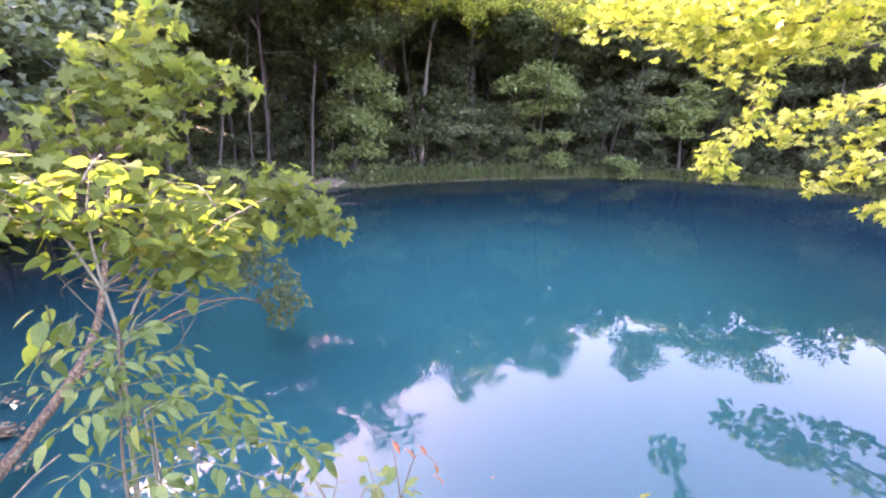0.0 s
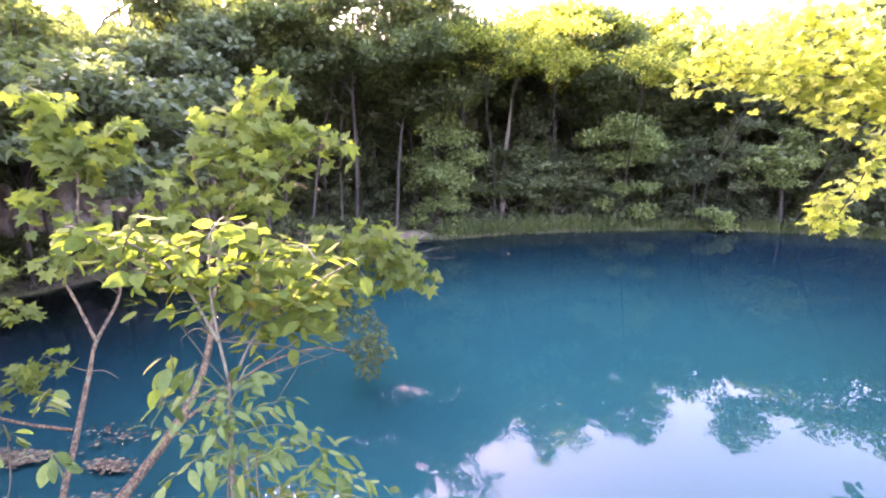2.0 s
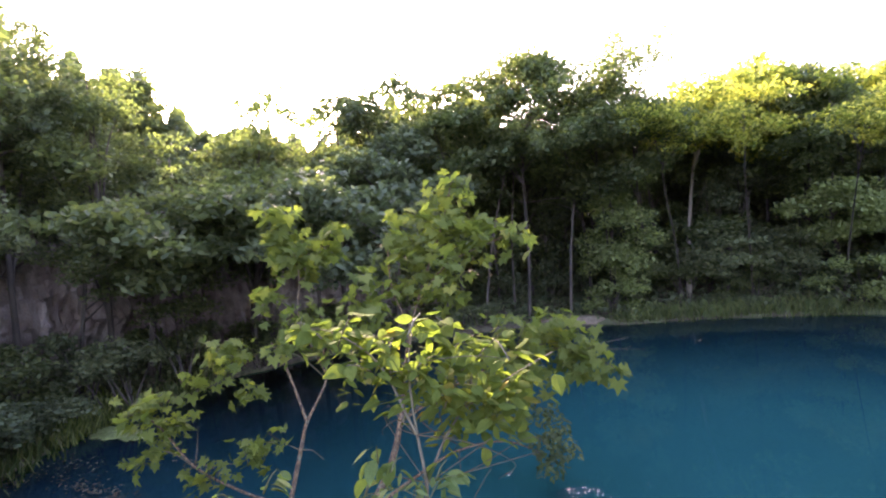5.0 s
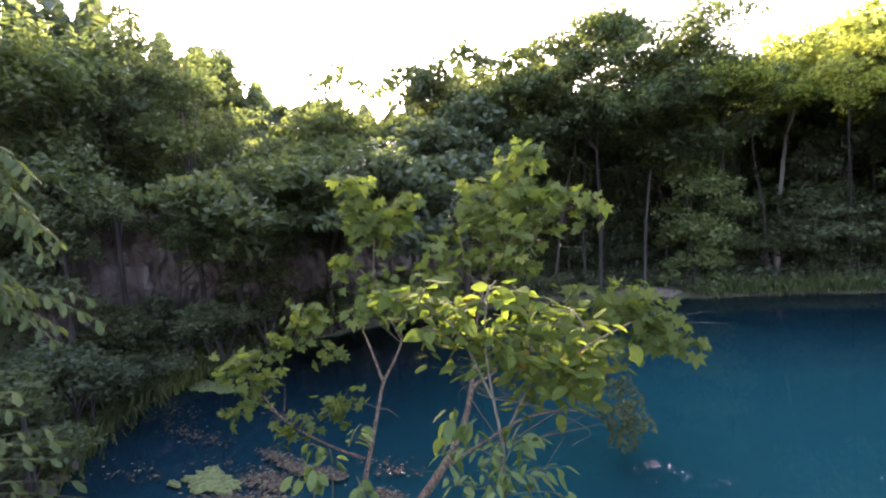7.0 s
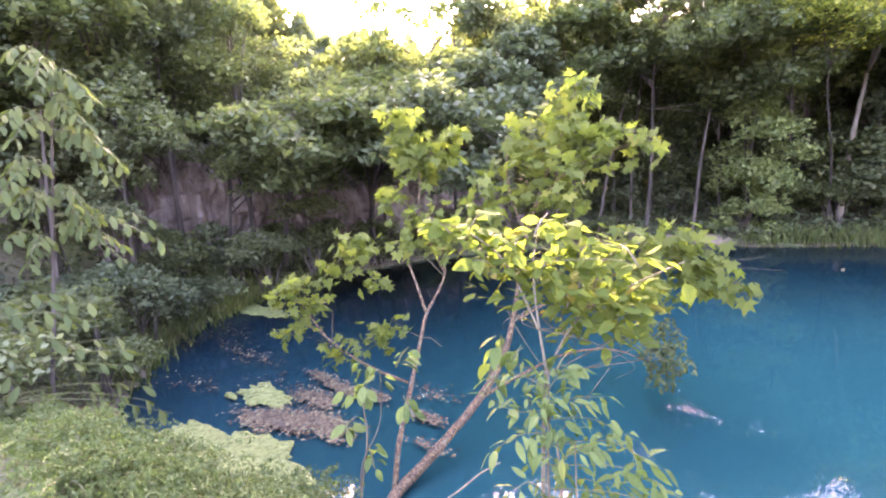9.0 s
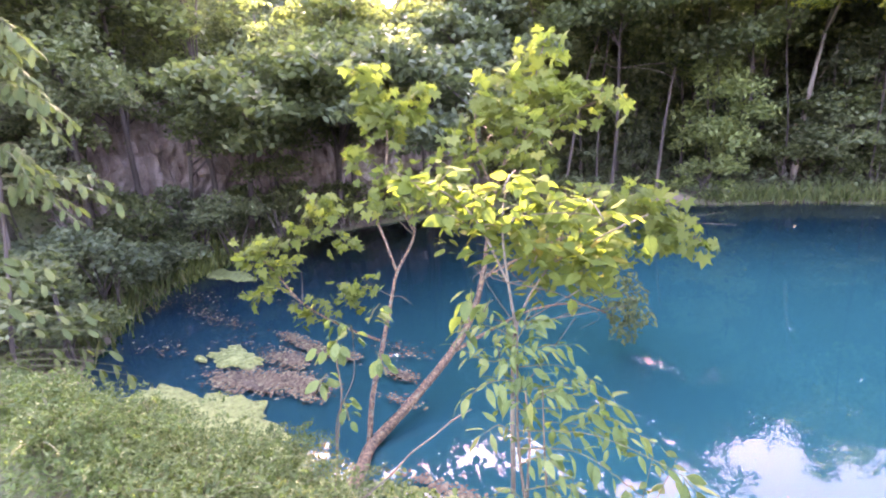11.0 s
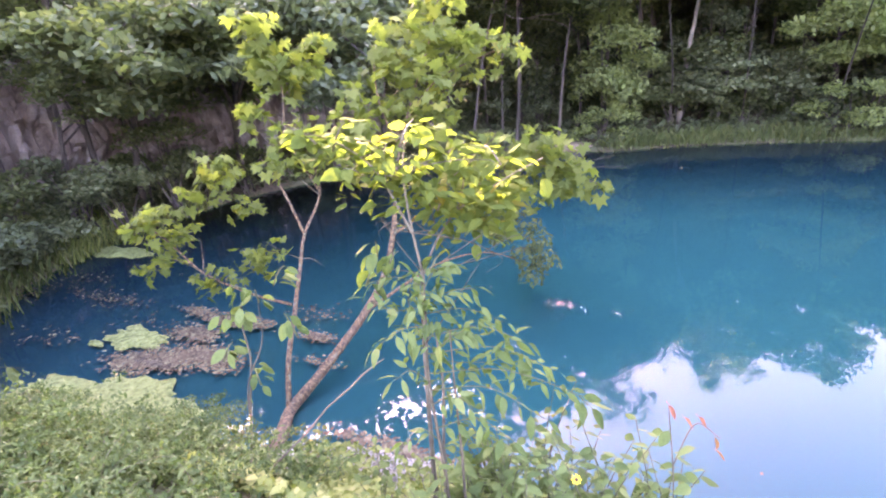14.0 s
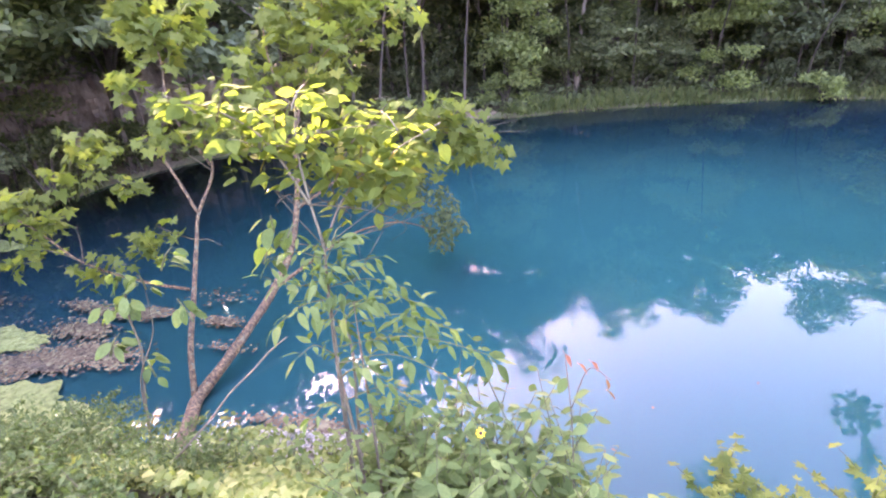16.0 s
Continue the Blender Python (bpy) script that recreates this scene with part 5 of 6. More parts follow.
# ---- weeds on the near bank ----
def weed(x, y, tall, seed, label, meshes, size, leaves, mat=STEM_GREEN, name="weed", group="weeds on the near bank"):
    r = random.Random(seed)
    z = height(x, y)
    t = thing(name, (x, y, z), label, "plant", group)
    for k in range(3):
        tip = Vector((r.uniform(-.25, .25), r.uniform(-.15, .25), tall * r.uniform(0.6, 1.0)))
        line = curve_points([(r.uniform(-.05, .05), r.uniform(-.05, .05), -0.05), (tip.x * 0.3, tip.y * 0.3, tip.z * 0.6), tip], 8)
        st = part("stem", mesh_of("stem", *tube(line, 0.004, 0.0015, 5, 0), mat, True), t)
        for i in range(leaves):
            f = 0.2 + 0.8 * i / (leaves - 1)
            q = line[min(len(line) - 1, int(f * len(line)))]
            a = i * 2.4 + r.uniform(-.4, .4)
            leaf_at(st, (0, 0, 0), q, (math.cos(a), math.sin(a), r.uniform(-.4, .3)), size * r.uniform(0.6, 1.1) * (1.15 - 0.45 * f), meshes, r)
    return t


r_w = random.Random(17)
for k in range(66):
    x = r_w.uniform(-1.05, 0.05)
    y = r_w.uniform(1.12, 1.85)
    top = r_w.uniform(0.78, 1.16) - 0.2 * abs(x + 0.5)
    weed(x, y, max(0.3, top - height(x, y)), 300 + k, "leafy green weed on the near bank", r_w.choice((TAPER_BLADES, OVATE_BLADES, TAPER_BLADES)), 0.10, 10)
for k in range(16):
    x, y = r_w.uniform(-2.35, -1.1), r_w.uniform(1.15, 1.9)
    weed(x, y, r_w.uniform(0.16, 0.34), 360 + k, "low leafy weed on the near bank", OVATE_BLADES, 0.075, 6)
for k in range(20):
    x, y = r_w.uniform(0.55, 1.5), r_w.uniform(1.75, 2.15)
    weed(x, y, max(0.25, r_w.uniform(0.35, 0.7) - height(x, y)), 400 + k, "yellow-green leafy weed at the water's edge", SYC_BLADES, 0.095, 7, group="weeds at the waterside")


def red_plant():
    r = random.Random(5)
    base = (-0.12, 1.55, height(-0.12, 1.55))
    t = thing("red_leaved_plant", base, "thin weed with drooping reddish leaves", "plant")
    stem_part(t, base, "stem", [(-0.12, 1.55, base[2] - 0.05), (-0.15, 1.64, 0.85), (-0.20, 1.75, 1.22)], 0.004, 0.002, STEM, 5)
    stem_part(t, base, "branch", [(-0.165, 1.68, 0.98), (-0.10, 1.73, 1.17), (-0.01, 1.70, 1.15)], 0.003, 0.0015, STEM, 5)
    for p in ((-0.14, 1.70, 0.9), (-0.16, 1.69, 1.02), (-0.19, 1.72, 1.12), (-0.21, 1.75, 1.08), (-0.09, 1.7, 1.08), (-0.12, 1.68, 0.96)):
        leaf_at(t, base, p, (r.uniform(-1, 1), r.uniform(-.6, .6), r.uniform(-.5, 0)), 0.075, OVATE_BLADES, r)
    for p in ((-0.20, 1.75, 1.22), (-0.14, 1.73, 1.19), (-0.09, 1.74, 1.20), (-0.03, 1.70, 1.15), (-0.03, 1.67, 1.12)):
        leaf_at(t, base, p, (r.uniform(0.2, 1), r.uniform(-.4, .4), r.uniform(-.7, -.1)), 0.07, RED_BLADES, r, label="reddish drooping leaf")


red_plant()


def yellow_flower():
    m, nt, b = material("petal_yellow", 0.6)
    b.inputs["Base Color"].default_value = (0.85, 0.55, 0.01, 1)
    m2, nt2, b2 = material("flower_eye", 0.9)
    b2.inputs["Base Color"].default_value = (0.05, 0.025, 0.012, 1)
    at = Vector((-0.46, 1.235, 1.22))
    ground_z = height(-0.47, 1.25)
    t = thing("coneflower", (-0.47, 1.25, ground_z), "small yellow flower with a dark brown eye", "flower")
    base = Vector((-0.47, 1.25, ground_z))
    stem_part(t, base, "stem", [(-0.47, 1.25, ground_z - 0.04), (-0.48, 1.26, (ground_z + 1.22) / 2), tuple(at)], 0.0025, 0.0015, STEM_GREEN, 5)
    face = (Vector((0, 0, 2.5)) - at).normalized()
    turn = face.to_track_quat("Z", "Y").to_matrix().to_4x4()
    petal = blade_mesh("petal", ((0.01, 0.0), (0.16, 0.3), (0.2, 0.7), (0.1, 0.95), (0.0, 1.0)), m, 0.1, 0.1)
    for k in range(8):
        part("petal", petal, t, "yellow petal", Matrix.Translation(at - base) @ turn @ pose(0, 0, 0, 0, 0, k * 45) @ Matrix.Translation((0, 0.004, 0)) @ Matrix.Scale(0.014, 4))
    bm = bmesh.new()
    bmesh.ops.create_uvsphere(bm, u_segments=10, v_segments=6, radius=0.007)
    me = bpy.data.meshes.new("eye")
    bm.to_mesh(me)
    bm.free()
    me.materials.append(m2)
    part("eye", me, t, "dark brown domed flower eye", Matrix.Translation(at - base) @ turn)


yellow_flower()

for k, (x, y, z, a, b) in enumerate(((-9.2, 0.7, 0.5, 0.8, 0.7), (-10.2, 0.2, 0.7, 0.9, 0.9), (-8.3, 0.6, 0.5, 0.7, 0.6), (-11.3, -0.6, 0.9, 0.9, 1.0), (-10.9, 1.4, 0.6, 0.6, 0.6), (-6.9, 1.5, 0.15, 0.7, 0.8), (-5.3, 0.3, 0.5, 0.6, 0.8), (-6.6, 0.5, 0.5, 0.8, 0.9))):
    shrub("bank_bush", (x, y, z), (a, a, b), 160 + k, (LEAF_PALE, LEAF_FAR)[k % 2], "grey-green leafy bush on the near bank", spots=80, size=0.075, group="left bank bushes")

# feathery growth on the near left bank
def feathery_weed(x, y, tall, radius, seed):
    """Arching plumes set with small leaflets, rising from one root."""
    r = random.Random(seed)
    rng = np.random.default_rng(seed)
    t = thing("feathery_weed", (x, y, height(x, y)), "feathery light green weed on the near bank", "plant", "near bank weeds")
    spots = []
    for k in range(34):
        a = r.uniform(0, 2 * math.pi)
        reach = radius * r.uniform(0.2, 1.0)
        tip = Vector((math.cos(a) * reach, math.sin(a) * reach, tall * r.uniform(0.55, 1.05)))
        line = curve_points([(0, 0, -0.03), (tip.x * 0.35, tip.y * 0.35, tip.z * 0.75), tip, (tip.x * 1.25, tip.y * 1.25, tip.z * 0.9)], 5)
        if k < 5:
            part("stem", mesh_of("stem", *tube(line, 0.004, 0.0015, 4, 0), STEM_GREEN, True), t)
        for q in line[3:]:
            for m in range(3):
                spots.append(tuple(q + Vector((r.gauss(0, 1), r.gauss(0, 1), r.gauss(0, 0.6))) * 0.02))
    part("foliage", cloud_mesh("foliage", *leaf_cloud(np.array(spots), 0.033, rng, 0.9, 0.34), LEAF_BANK), t)


r_f = random.Random(19)
n_f = 0
while n_f < 62:
    x, y = r_f.uniform(-6.0, -1.9), r_f.uniform(0.35, 2.0)
    out = float(shore_distance(np.array([x]), np.array([y]))[0])
    if out < (0.2 if -5.0 < x < -3.7 else 0.04) or (x > -2.65 and y > 1.3):
        continue
    rise = 0.16 if -3.6 <= x < -2.95 and y > 0.9 else 0.0
    feathery_weed(x, y, (0.09 + 0.16 * min(out, 1.0) + rise) * (0.6 if x < -3.6 or x > -2.7 else 1.0) * r_f.uniform(0.8, 1.25), r_f.uniform(0.22, 0.34), 800 + n_f)
    n_f += 1


for k in range(16):
    x, y = r_f.uniform(-3.2, -1.7), r_f.uniform(0.7, 1.35)
    feathery_weed(x, y, r_f.uniform(0.22, 0.36) * (1.0 if x < -2.75 else 0.3), r_f.uniform(0.24, 0.36), 880 + k)
for k, (x, y) in enumerate(((-2.25, 0.42), (-2.5, 0.55), (-2.15, 0.6), (-2.75, 0.45), (-2.4, 0.3), (-2.05, 0.35))):
    feathery_weed(x, y, r_f.uniform(0.14, 0.2), r_f.uniform(0.22, 0.3), 900 + k)


def ground_cover():
    rng = np.random.default_rng(33)
    n = 26000
    x, y = rng.uniform(-8.0, 2.2, n), rng.uniform(-0.2, 2.3, n)
    s = shore_distance(x, y)
    lump = np.sin(x * 3.1 + 2 * np.sin(y * 2.2)) * np.sin(y * 3.7 + x)
    bare = ((x > -2.7) & (x < -1.5) & (y > 1.42)) | ((x > -5.0) & (x < -3.7) & (s < 0.12))
    keep = (s > -0.02) & (np.hypot(x, y) > 0.75) & (rng.uniform(0, 1, n) < 0.75 + 0.25 * lump) & ~bare
    x, y, lump = x[keep], y[keep], lump[keep]
    c = np.stack([x, y, land(x, y) + rng.uniform(0.0, 1.0, len(x)) * (0.09 + 0.07 * lump)], 1)
    v, f = leaf_cloud(c, 0.045, rng, 0.8, 0.5)
    tagged(new("ground_cover", cloud_mesh("ground_cover", v, f, LEAF_BANK)), "low light green creeping plants covering the bank", "plants", kind="stuff")


ground_cover()


def pale_creeper():
    """Pale yellow-green creeping leaves over the low bank by the water."""
    rng = np.random.default_rng(35)
    n = 13000
    x, y = rng.uniform(-2.5, -0.2, n), rng.uniform(0.95, 2.2, n)
    s = shore_distance(x, y)
    patch = np.sin(x * 5.1 + 1.5 * np.sin(y * 4.2)) * np.sin(y * 5.7 + x * 2)
    keep = (s > 0.05) & (rng.uniform(0, 1, n) < 0.55 + 0.45 * patch)
    x, y = x[keep], y[keep]
    v, f = leaf_cloud(np.stack([x, y, land(x, y) + rng.uniform(0.02, 0.13, len(x))], 1), 0.055, rng, 0.35, 0.75)
    tagged(new("creeper", cloud_mesh("creeper", v, f, LEAF_CREEP)), "pale yellow-green creeping plants at the water's edge", "plants", kind="stuff")


pale_creeper()


def dry_drift():
    """Bleached leaf scraps washed up on the low shore beside the leaning trunk."""
    rng = np.random.default_rng(37)
    n = 5200
    x, y = rng.uniform(-2.62, -1.55, n), rng.uniform(1.55, 2.2, n)
    s = shore_distance(x, y)
    patch = np.sin(x * 6.3 + 1.1 * np.sin(y * 7.2)) * np.sin(y * 8.1 - x * 3)
    keep = (s > -0.03) & (s < 0.42) & (rng.uniform(0, 1, n) < 0.7 + 0.3 * patch)
    x, y = x[keep], y[keep]
    v, f = leaf_cloud(np.stack([x, y, np.maximum(land(x, y), 0.01) + rng.uniform(0.0, 0.045, len(x))], 1), 0.048, rng, 0.3, 0.4)
    tagged(new("washed_up_leaves", cloud_mesh("washed_up_leaves", v, f, DRY_SCRAP)), "bleached grey dry leaf scraps washed up on the shore", "dead leaves", kind="stuff")


dry_drift()


def bank_grass():
    """Thin bent grass blades standing through the weeds of the near bank."""
    rng = np.random.default_rng(39)
    n = 5200
    x, y = rng.uniform(-5.6, -2.3, n), rng.uniform(0.35, 1.75, n)
    tuft = np.sin(x * 4.3 + 1.7 * np.sin(y * 3.1)) * np.sin(y * 5.3 + x * 1.3)
    keep = (shore_distance(x, y) > 0.1) & (rng.uniform(0, 1, n) < 0.45 + 0.5 * tuft) & (y > 0.8) & ~((x > -2.8) & (y > 1.3))
    x, y = x[keep], y[keep]
    n = len(x)
    out = np.clip(shore_distance(x, y), 0, 1)
    tall = (0.14 + 0.15 * out) * rng.uniform(0.6, 1.25, n) * np.where(x < -3.7, 0.75, 1.0)
    way = rng.uniform(0, 2 * np.pi, n)
    lean = tall * rng.uniform(0.15, 0.7, n)
    dx, dy = np.cos(way), np.sin(way)
    wx, wy = -dy * 0.0024, dx * 0.0024
    z = land(x, y) - 0.01
    rows = []
    for u, w in ((0.0, 1.0), (0.45, 0.9), (0.8, 0.6), (1.0, 0.05)):
        px, py, pz = x + dx * lean * u * u, y + dy * lean * u * u, z + tall * (u - 0.22 * u * u)
        rows += [np.stack([px - wx * w, py - wy * w, pz], 1), np.stack([px + wx * w, py + wy * w, pz], 1)]
    v = np.stack(rows, 1).reshape(-1, 3)
    k = np.arange(n)[:, None] * 8
    f = np.concatenate([k + np.array([t]) for i in (0, 2, 4) for t in ((i, i + 1, i + 3), (i, i + 3, i + 2))], 1).reshape(-1, 3)
    tagged(new("bank_grass", cloud_mesh("bank_grass", v, f, BANK_GRASS)), "thin yellow-green grass blades among the bank's weeds", "grass", kind="stuff")


bank_grass()


def bank_cover():
    """Low growth over the soil of the shaded and the far shore."""
    rng = np.random.default_rng(34)
    n = 150000
    x, y = rng.uniform(-14.0, 14.0, n), rng.uniform(-1.0, 20.0, n)
    s = shore_distance(x, y)
    a = np.degrees(np.arctan2(x, y))
    keep = (s > 0.12) & (s < 3.2) & (np.hypot(x, y) > 7.5) & (a > -86) & (a < 50)
    x, y = x[keep][:26000], y[keep][:26000]
    lump = 0.5 + 0.5 * np.sin(x * 2.1 + 2 * np.sin(y * 1.3)) * np.sin(y * 2.4 + x)
    c = np.stack([x, y, land(x, y) + rng.uniform(0.0, 1.0, len(x)) * (0.10 + 0.35 * lump)], 1)
    v, f = leaf_cloud(c, 0.13, rng, 0.6, 0.6)
    tagged(new("undergrowth", cloud_mesh("undergrowth", v, f, LEAF_DARK)), "low dark green undergrowth covering the wooded banks", "plants", kind="stuff")


bank_cover()


def compound_tree():
    """A slender tree with drooping sprays of large paired leaves, and its low side shoots."""
    r = random.Random(55)
    base = (-5.6, 1.1, height(-5.6, 1.1))
    t = thing("large_leaf_tree", base, "young tree with drooping sprays of large paired green leaves", "tree")
    stem_part(t, base, "trunk", [(-5.6, 1.1, base[2] - 0.1), (-5.78, 0.88, 0.61), (-5.76, 0.99, 1.44), (-5.73, 1.11, 2.23), (-5.70, 1.25, 3.19), (-5.68, 1.33, 3.62)], 0.022, 0.005, BARK_DARK)
    upper = [((-5.70, 1.25, 3.24), (-5.31, 1.34, 3.14)), ((-5.70, 1.23, 3.05), (-5.26, 1.50, 2.69)), ((-5.70, 1.22, 3.00), (-5.29, 1.42, 2.87)), ((-5.70, 1.23, 3.12), (-5.42, 0.88, 3.03)), ((-5.72, 1.16, 2.57), (-5.35, 1.21, 2.29)), ((-5.72, 1.14, 2.48), (-5.44, 0.78, 2.42)), ((-5.73, 1.12, 2.33), (-5.18, 1.72, 2.09)), ((-5.73, 1.11, 2.23), (-5.28, 1.44, 1.99)), ((-5.72, 1.18, 2.72), (-5.44, 0.78, 2.64)), ((-5.69, 1.28, 3.43), (-5.31, 1.35, 3.34)), ((-5.68, 1.31, 3.61), (-5.40, 1.01, 3.50)), ((-5.74, 1.08, 2.09), (-5.44, 0.81, 2.06))]
    lower = [((-5.45, 0.30, 1.10), (-4.96, 1.29, 1.17)), ((-5.46, 0.28, 0.97), (-4.92, 1.42, 0.66)), ((-5.45, 0.36, 0.84), (-5.06, 0.90, 0.69)), ((-5.45, 0.33, 1.41), (-5.06, 0.92, 1.38)), ((-5.45, 0.39, 1.57), (-5.03, 1.05, 1.61)), ((-5.45, 0.33, 1.27), (-5.11, 0.66, 1.21))]
    for a, b in upper + lower:
        for dx, dz in ((0, 0), (0.12, -0.10), (-0.1, 0.1)):
            p, q = Vector(a), Vector(b) + Vector((dx, r.uniform(-.1, .1), dz))
            line = curve_points([p - Vector(base), p.lerp(q, 0.55) + Vector((0, 0, 0.10)) - Vector(base), q - Vector(base)], 6)
            tw = part("twig", mesh_of("twig", *tube(line, 0.007, 0.002, 5, 0), STEM_GREEN, True), t)
            along = (q - p).normalized()
            side = along.cross(Vector((0, 0, 1))).normalized()
            for i in range(5):
                c = line[min(len(line) - 1, int((0.2 + 0.17 * i) * len(line)))]
                for sgn in (1, -1):
                    leaf_at(tw, (0, 0, 0), c, side * sgn + along * r.uniform(0.4, 1.0) + Vector((0, 0, r.uniform(-0.8, -0.3))), 0.122 * r.uniform(0.75, 1.15), PAWPAW_BLADES, r, roll=35)


compound_tree()


def golden_branch():
    """Boughs of a tree on the right bank, sunlit from behind, hanging over the water."""
    r = random.Random(66)
    rng = np.random.default_rng(66)
    base = (10.9, 0.7, height(10.9, 0.7) - 0.1)
    t = thing("maple_tree", base, "tree with glowing yellow-green leaves hanging over the pond", "tree")
    stem_part(t, base, "trunk", [(10.9, 0.7, base[2]), (10.8, 1.2, 2.2), (10.5, 2.0, 4.6), (10.2, 2.6, 8.0)], 0.18, 0.07, BARK_DARK)
    boughs = [
        [(3.57, 4.12, 3.16), (3.05, 4.20, 3.13), (2.46, 4.67, 3.09), (1.91, 5.11, 3.19), (1.48, 5.44, 3.20)],
        [(3.69, 4.19, 2.97), (3.10, 4.31, 2.96), (2.85, 4.64, 2.78), (2.91, 5.02, 2.28), (2.93, 5.41, 1.79)],
        [(5.75, 6.33, 2.79), (4.98, 6.18, 2.48), (4.58, 6.40, 2.34), (4.22, 6.64, 2.08)],
        [(5.29, 5.58, 2.02), (4.64, 5.41, 1.89), (4.40, 5.53, 1.74), (4.14, 5.73, 1.57)],
        [(5.39, 5.48, 1.61), (4.89, 5.28, 1.50), (4.64, 5.33, 1.34)]]
    for way in boughs:
        stem_part(t, base, "bough", [(10.55, 1.9, 4.2), (8.2, 3.0, 0.6 * way[0][2] + 1.8)] + way, 0.026, 0.004, BARK_DARK, 6)
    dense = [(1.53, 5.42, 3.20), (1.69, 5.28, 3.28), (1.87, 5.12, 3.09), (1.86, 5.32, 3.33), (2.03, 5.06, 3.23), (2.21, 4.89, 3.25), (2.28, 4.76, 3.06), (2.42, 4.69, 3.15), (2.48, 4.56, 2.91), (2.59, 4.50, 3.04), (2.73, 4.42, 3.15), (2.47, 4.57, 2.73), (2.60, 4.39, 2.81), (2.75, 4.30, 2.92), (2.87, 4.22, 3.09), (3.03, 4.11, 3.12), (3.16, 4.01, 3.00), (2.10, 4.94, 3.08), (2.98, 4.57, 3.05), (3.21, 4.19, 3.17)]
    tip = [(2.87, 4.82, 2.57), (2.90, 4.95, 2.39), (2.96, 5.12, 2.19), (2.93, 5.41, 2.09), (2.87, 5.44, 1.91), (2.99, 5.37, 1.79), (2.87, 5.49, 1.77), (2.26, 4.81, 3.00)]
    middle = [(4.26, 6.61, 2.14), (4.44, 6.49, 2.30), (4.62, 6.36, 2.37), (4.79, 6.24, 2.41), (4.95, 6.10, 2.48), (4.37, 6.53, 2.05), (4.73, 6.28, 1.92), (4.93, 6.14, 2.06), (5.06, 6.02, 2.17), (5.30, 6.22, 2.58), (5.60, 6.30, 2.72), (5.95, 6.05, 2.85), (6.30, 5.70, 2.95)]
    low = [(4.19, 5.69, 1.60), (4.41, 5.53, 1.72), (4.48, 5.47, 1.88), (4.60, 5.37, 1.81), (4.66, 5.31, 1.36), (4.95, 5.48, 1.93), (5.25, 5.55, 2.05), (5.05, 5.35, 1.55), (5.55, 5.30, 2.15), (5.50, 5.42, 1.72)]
    # the backlit gold of these leaves is partly in their colour
    more_leaves(t, base, dense, 0.15, 44, 0.088, SYC_BLADES, LEAF_SUN_TINT_BLADE, r, 0.6)
    more_leaves(t, base, [Vector(p) + Vector((r.uniform(-.3, .3), r.uniform(-.3, .3), r.uniform(0.05, 0.5))) for p in dense for _ in range(2)], 0.16, 27, 0.088, SYC_BLADES, LEAF_SUN_TINT_BLADE, r, 0.6)
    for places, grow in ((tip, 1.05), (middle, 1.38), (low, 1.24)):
        more_leaves(t, base, places, 0.085 * grow, 24, 0.095 * grow, SYC_BLADES, LEAF_SUN_TINT_BLADE, r, 0.7)
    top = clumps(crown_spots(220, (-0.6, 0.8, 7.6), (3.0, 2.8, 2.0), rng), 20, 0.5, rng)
    part("crown", cloud_mesh("crown", *leaf_cloud(top, 0.19, rng), LEAF_SUN_TINT), t)


golden_branch()


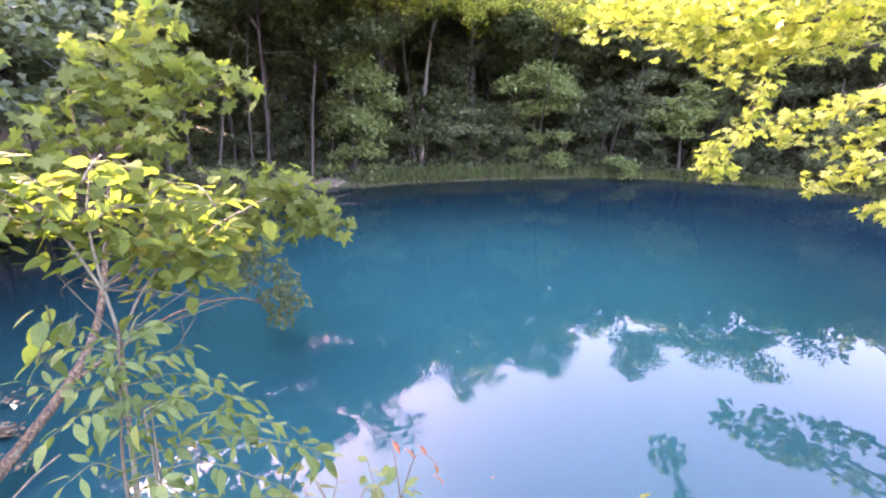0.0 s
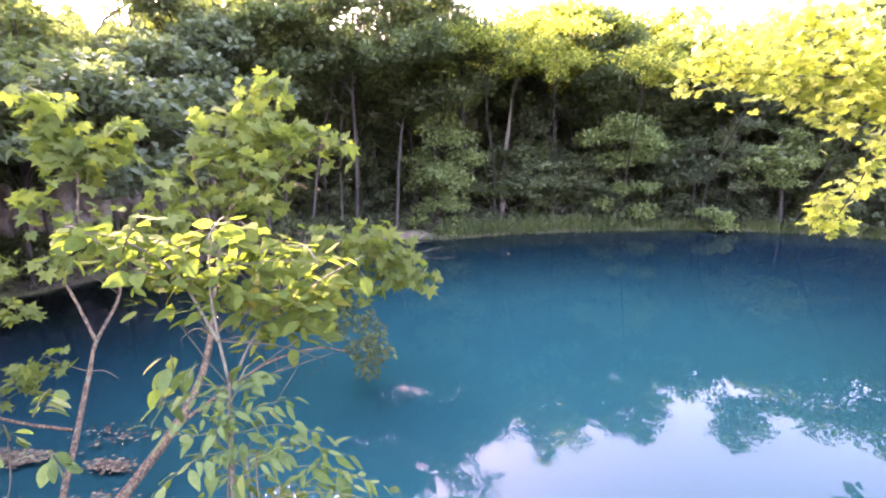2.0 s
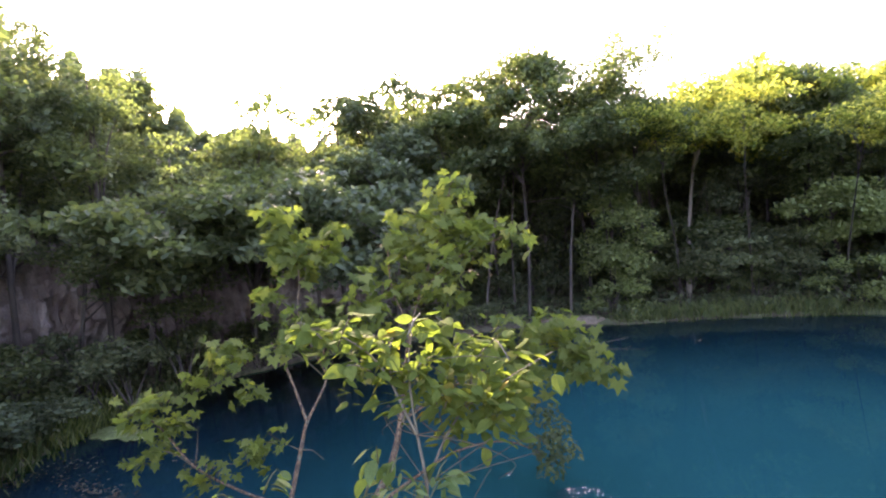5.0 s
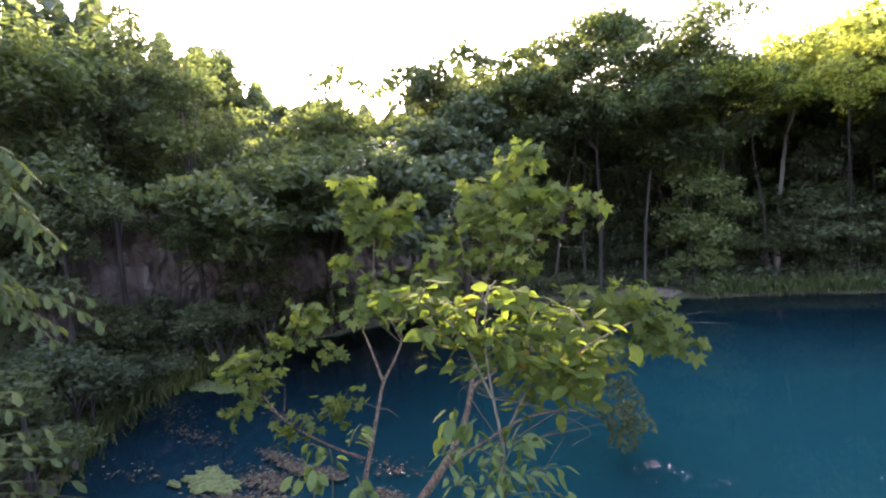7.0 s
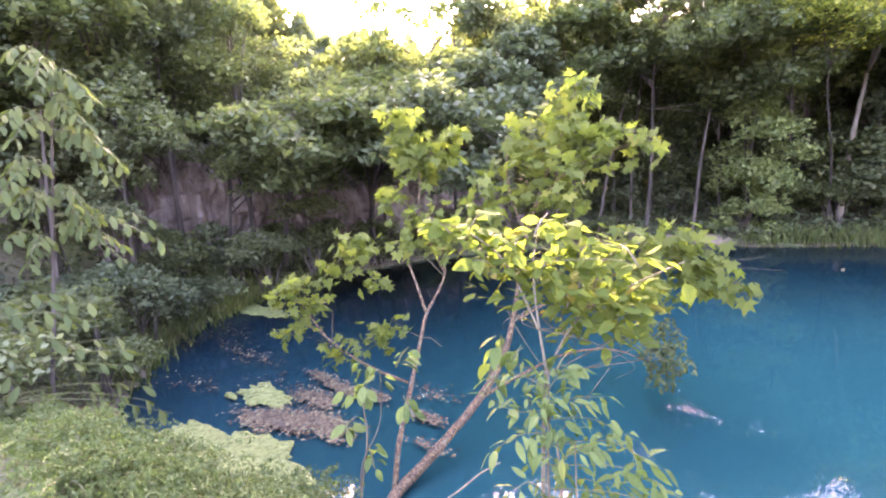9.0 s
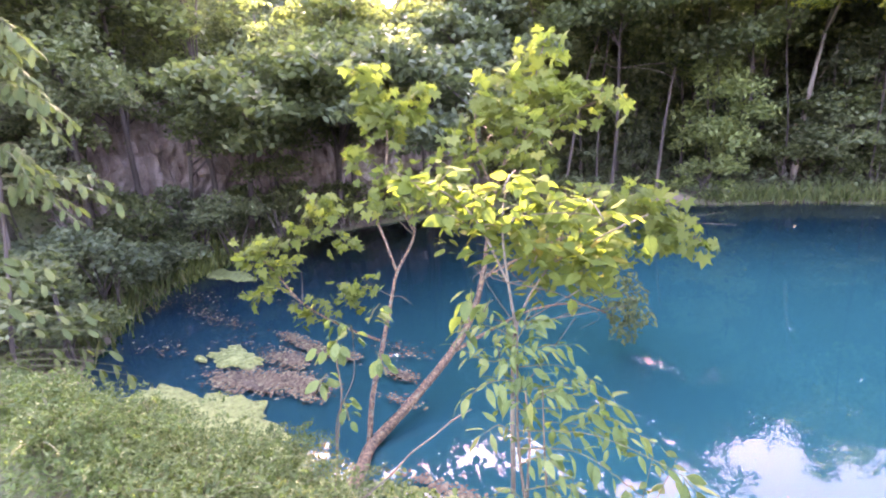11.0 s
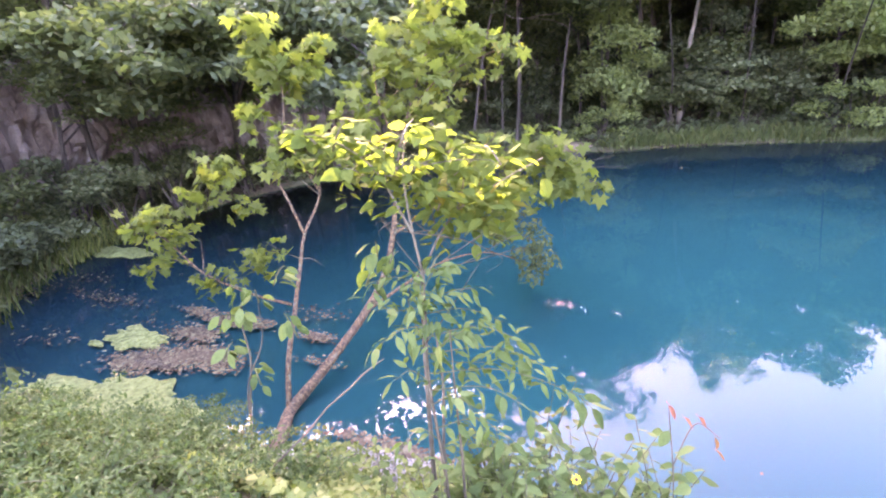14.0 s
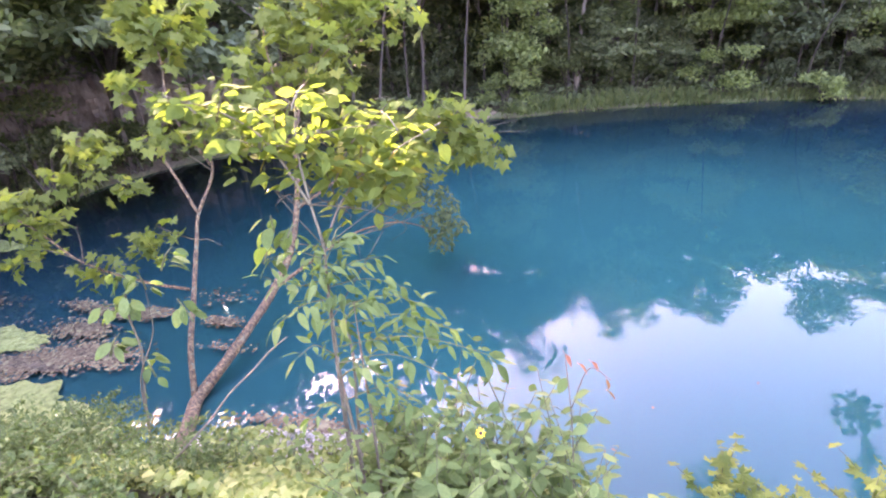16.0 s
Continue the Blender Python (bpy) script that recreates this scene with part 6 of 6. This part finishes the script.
# ---- what floats on the water ----
def floating_litter():
    rng = np.random.default_rng(9)
    c = []
    for x, y, a, b, n in ((-5.05, 2.34, 0.34, 0.13, 330), (-4.7, 2.57, 0.4, 0.16, 520), (-4.3, 2.75, 0.34, 0.13, 380), (-4.9, 3.0, 0.34, 0.16, 330), (-4.8, 3.34, 0.4, 0.1, 300), (-5.3, 3.42, 0.3, 0.09, 130), (-4.45, 3.4, 0.3, 0.1, 200), (-3.52, 3.38, 0.22, 0.09, 120), (-5.5, 2.95, 0.7, 0.35, 60), (-6.5, 2.4, 0.6, 0.25, 40), (-6.8, 3.3, 0.7, 0.15, 90), (-7.8, 3.6, 0.7, 0.4, 60), (-8.2, 3.0, 0.5, 0.3, 60), (-3.85, 3.8, 0.4, 0.2, 40), (-4.1, 2.6, 0.25, 0.08, 90), (-1.95, 2.26, 0.5, 0.09, 260), (-6.0, 4.2, 0.5, 0.12, 40), (-3.2, 3.0, 0.25, 0.08, 40)):
        n = int(n * 1.6)
        q = rng.normal(size=(n, 2)) * 0.5
        c.append(np.stack([x + a * q[:, 0], y + b * q[:, 1], np.full(n, 0.012) + rng.uniform(0, 0.008, n)], 1))
    c.append(np.array([(0.09, 2.46, 0.012), (0.36, 2.9, 0.012), (1.1, 3.3, 0.012)]))
    c = np.concatenate(c)
    n = len(c)
    a = rng.uniform(0, 2 * math.pi, n)
    d = np.stack([np.cos(a), np.sin(a), rng.normal(size=n) * 0.06], 1)
    s = np.stack([-np.sin(a), np.cos(a), rng.normal(size=n) * 0.06], 1)
    L = rng.uniform(0.022, 0.06, n)[:, None]
    v = np.stack([c - d * L * .5, c - s * L * .32 + [0, 0, 0.004], c + d * L * .5, c + s * L * .32 + [0, 0, 0.004]], 1).reshape(-1, 3)
    k = np.arange(n)[:, None] * 4
    f = np.concatenate([k + np.array([[0, 1, 2]]), k + np.array([[0, 2, 3]])], 1).reshape(-1, 3)
    tagged(new("floating_leaves", cloud_mesh("floating_leaves", v, f, LITTER)), "mat of brown fallen leaves floating on the pond", "leaves", kind="stuff")


floating_litter()


def scum(at, rx, ry, seed, label, mat=None, name="algae_mat", category="algae", group="floating algae mats"):
    r = random.Random(seed)
    n = 72
    rim = []
    for k in range(n):
        a = 2 * math.pi * k / n
        q = 1 + 0.5 * noise.noise((math.cos(a) * 1.6 + seed, math.sin(a) * 1.6, 0)) + 0.3 * noise.noise((math.cos(a) * 5, math.sin(a) * 5, seed))
        rim.append((rx * q * math.cos(a), ry * q * math.sin(a)))
    verts = [(x, y, 0.002) for x, y in rim] + [(x * 0.93, y * 0.93, 0.020) for x, y in rim] + [(x * 0.5, y * 0.5, 0.024 + r.uniform(0, 0.006)) for x, y in rim] + [(0, 0, 0.026)]
    faces = []
    for k in range(n):
        j = (k + 1) % n
        faces += [(k, j, n + j, n + k), (n + k, n + j, 2 * n + j, 2 * n + k), (2 * n + k, 2 * n + j, 3 * n)]
    ob = new(name, mesh_of(name, verts, faces, mat or SCUM, True))
    ob.location = at
    tagged(ob, label, category, group)


scum((-5.5, 2.72, 0), 0.42, 0.19, 1, "pale green algae mat floating among fallen leaves")
scum((-5.82, 2.49, 0), 0.10, 0.05, 2, "small round floating green pad")
scum((-5.2, 1.78, 0), 0.68, 0.26, 3, "pale green algae mat against the bank")
scum((-4.42, 1.94, 0), 0.58, 0.33, 4, "light green algae mat edging the weeds")
scum((-8.6, 4.6, 0), 0.7, 0.25, 6, "dull green algae along the shaded shore")
for k, (x, y, a, b) in enumerate(((-4.9, 2.45, 0.34, 0.11), (-4.4, 2.7, 0.32, 0.1), (-4.85, 3.05, 0.26, 0.1), (-4.75, 3.36, 0.3, 0.07), (-3.52, 3.38, 0.14, 0.05))):
    scum((x, y, -0.008), a, b, 20 + k, "sodden mat of brown leaves floating on the pond", MAT, "leaf_mat", "leaf mat", "floating leaf mats")
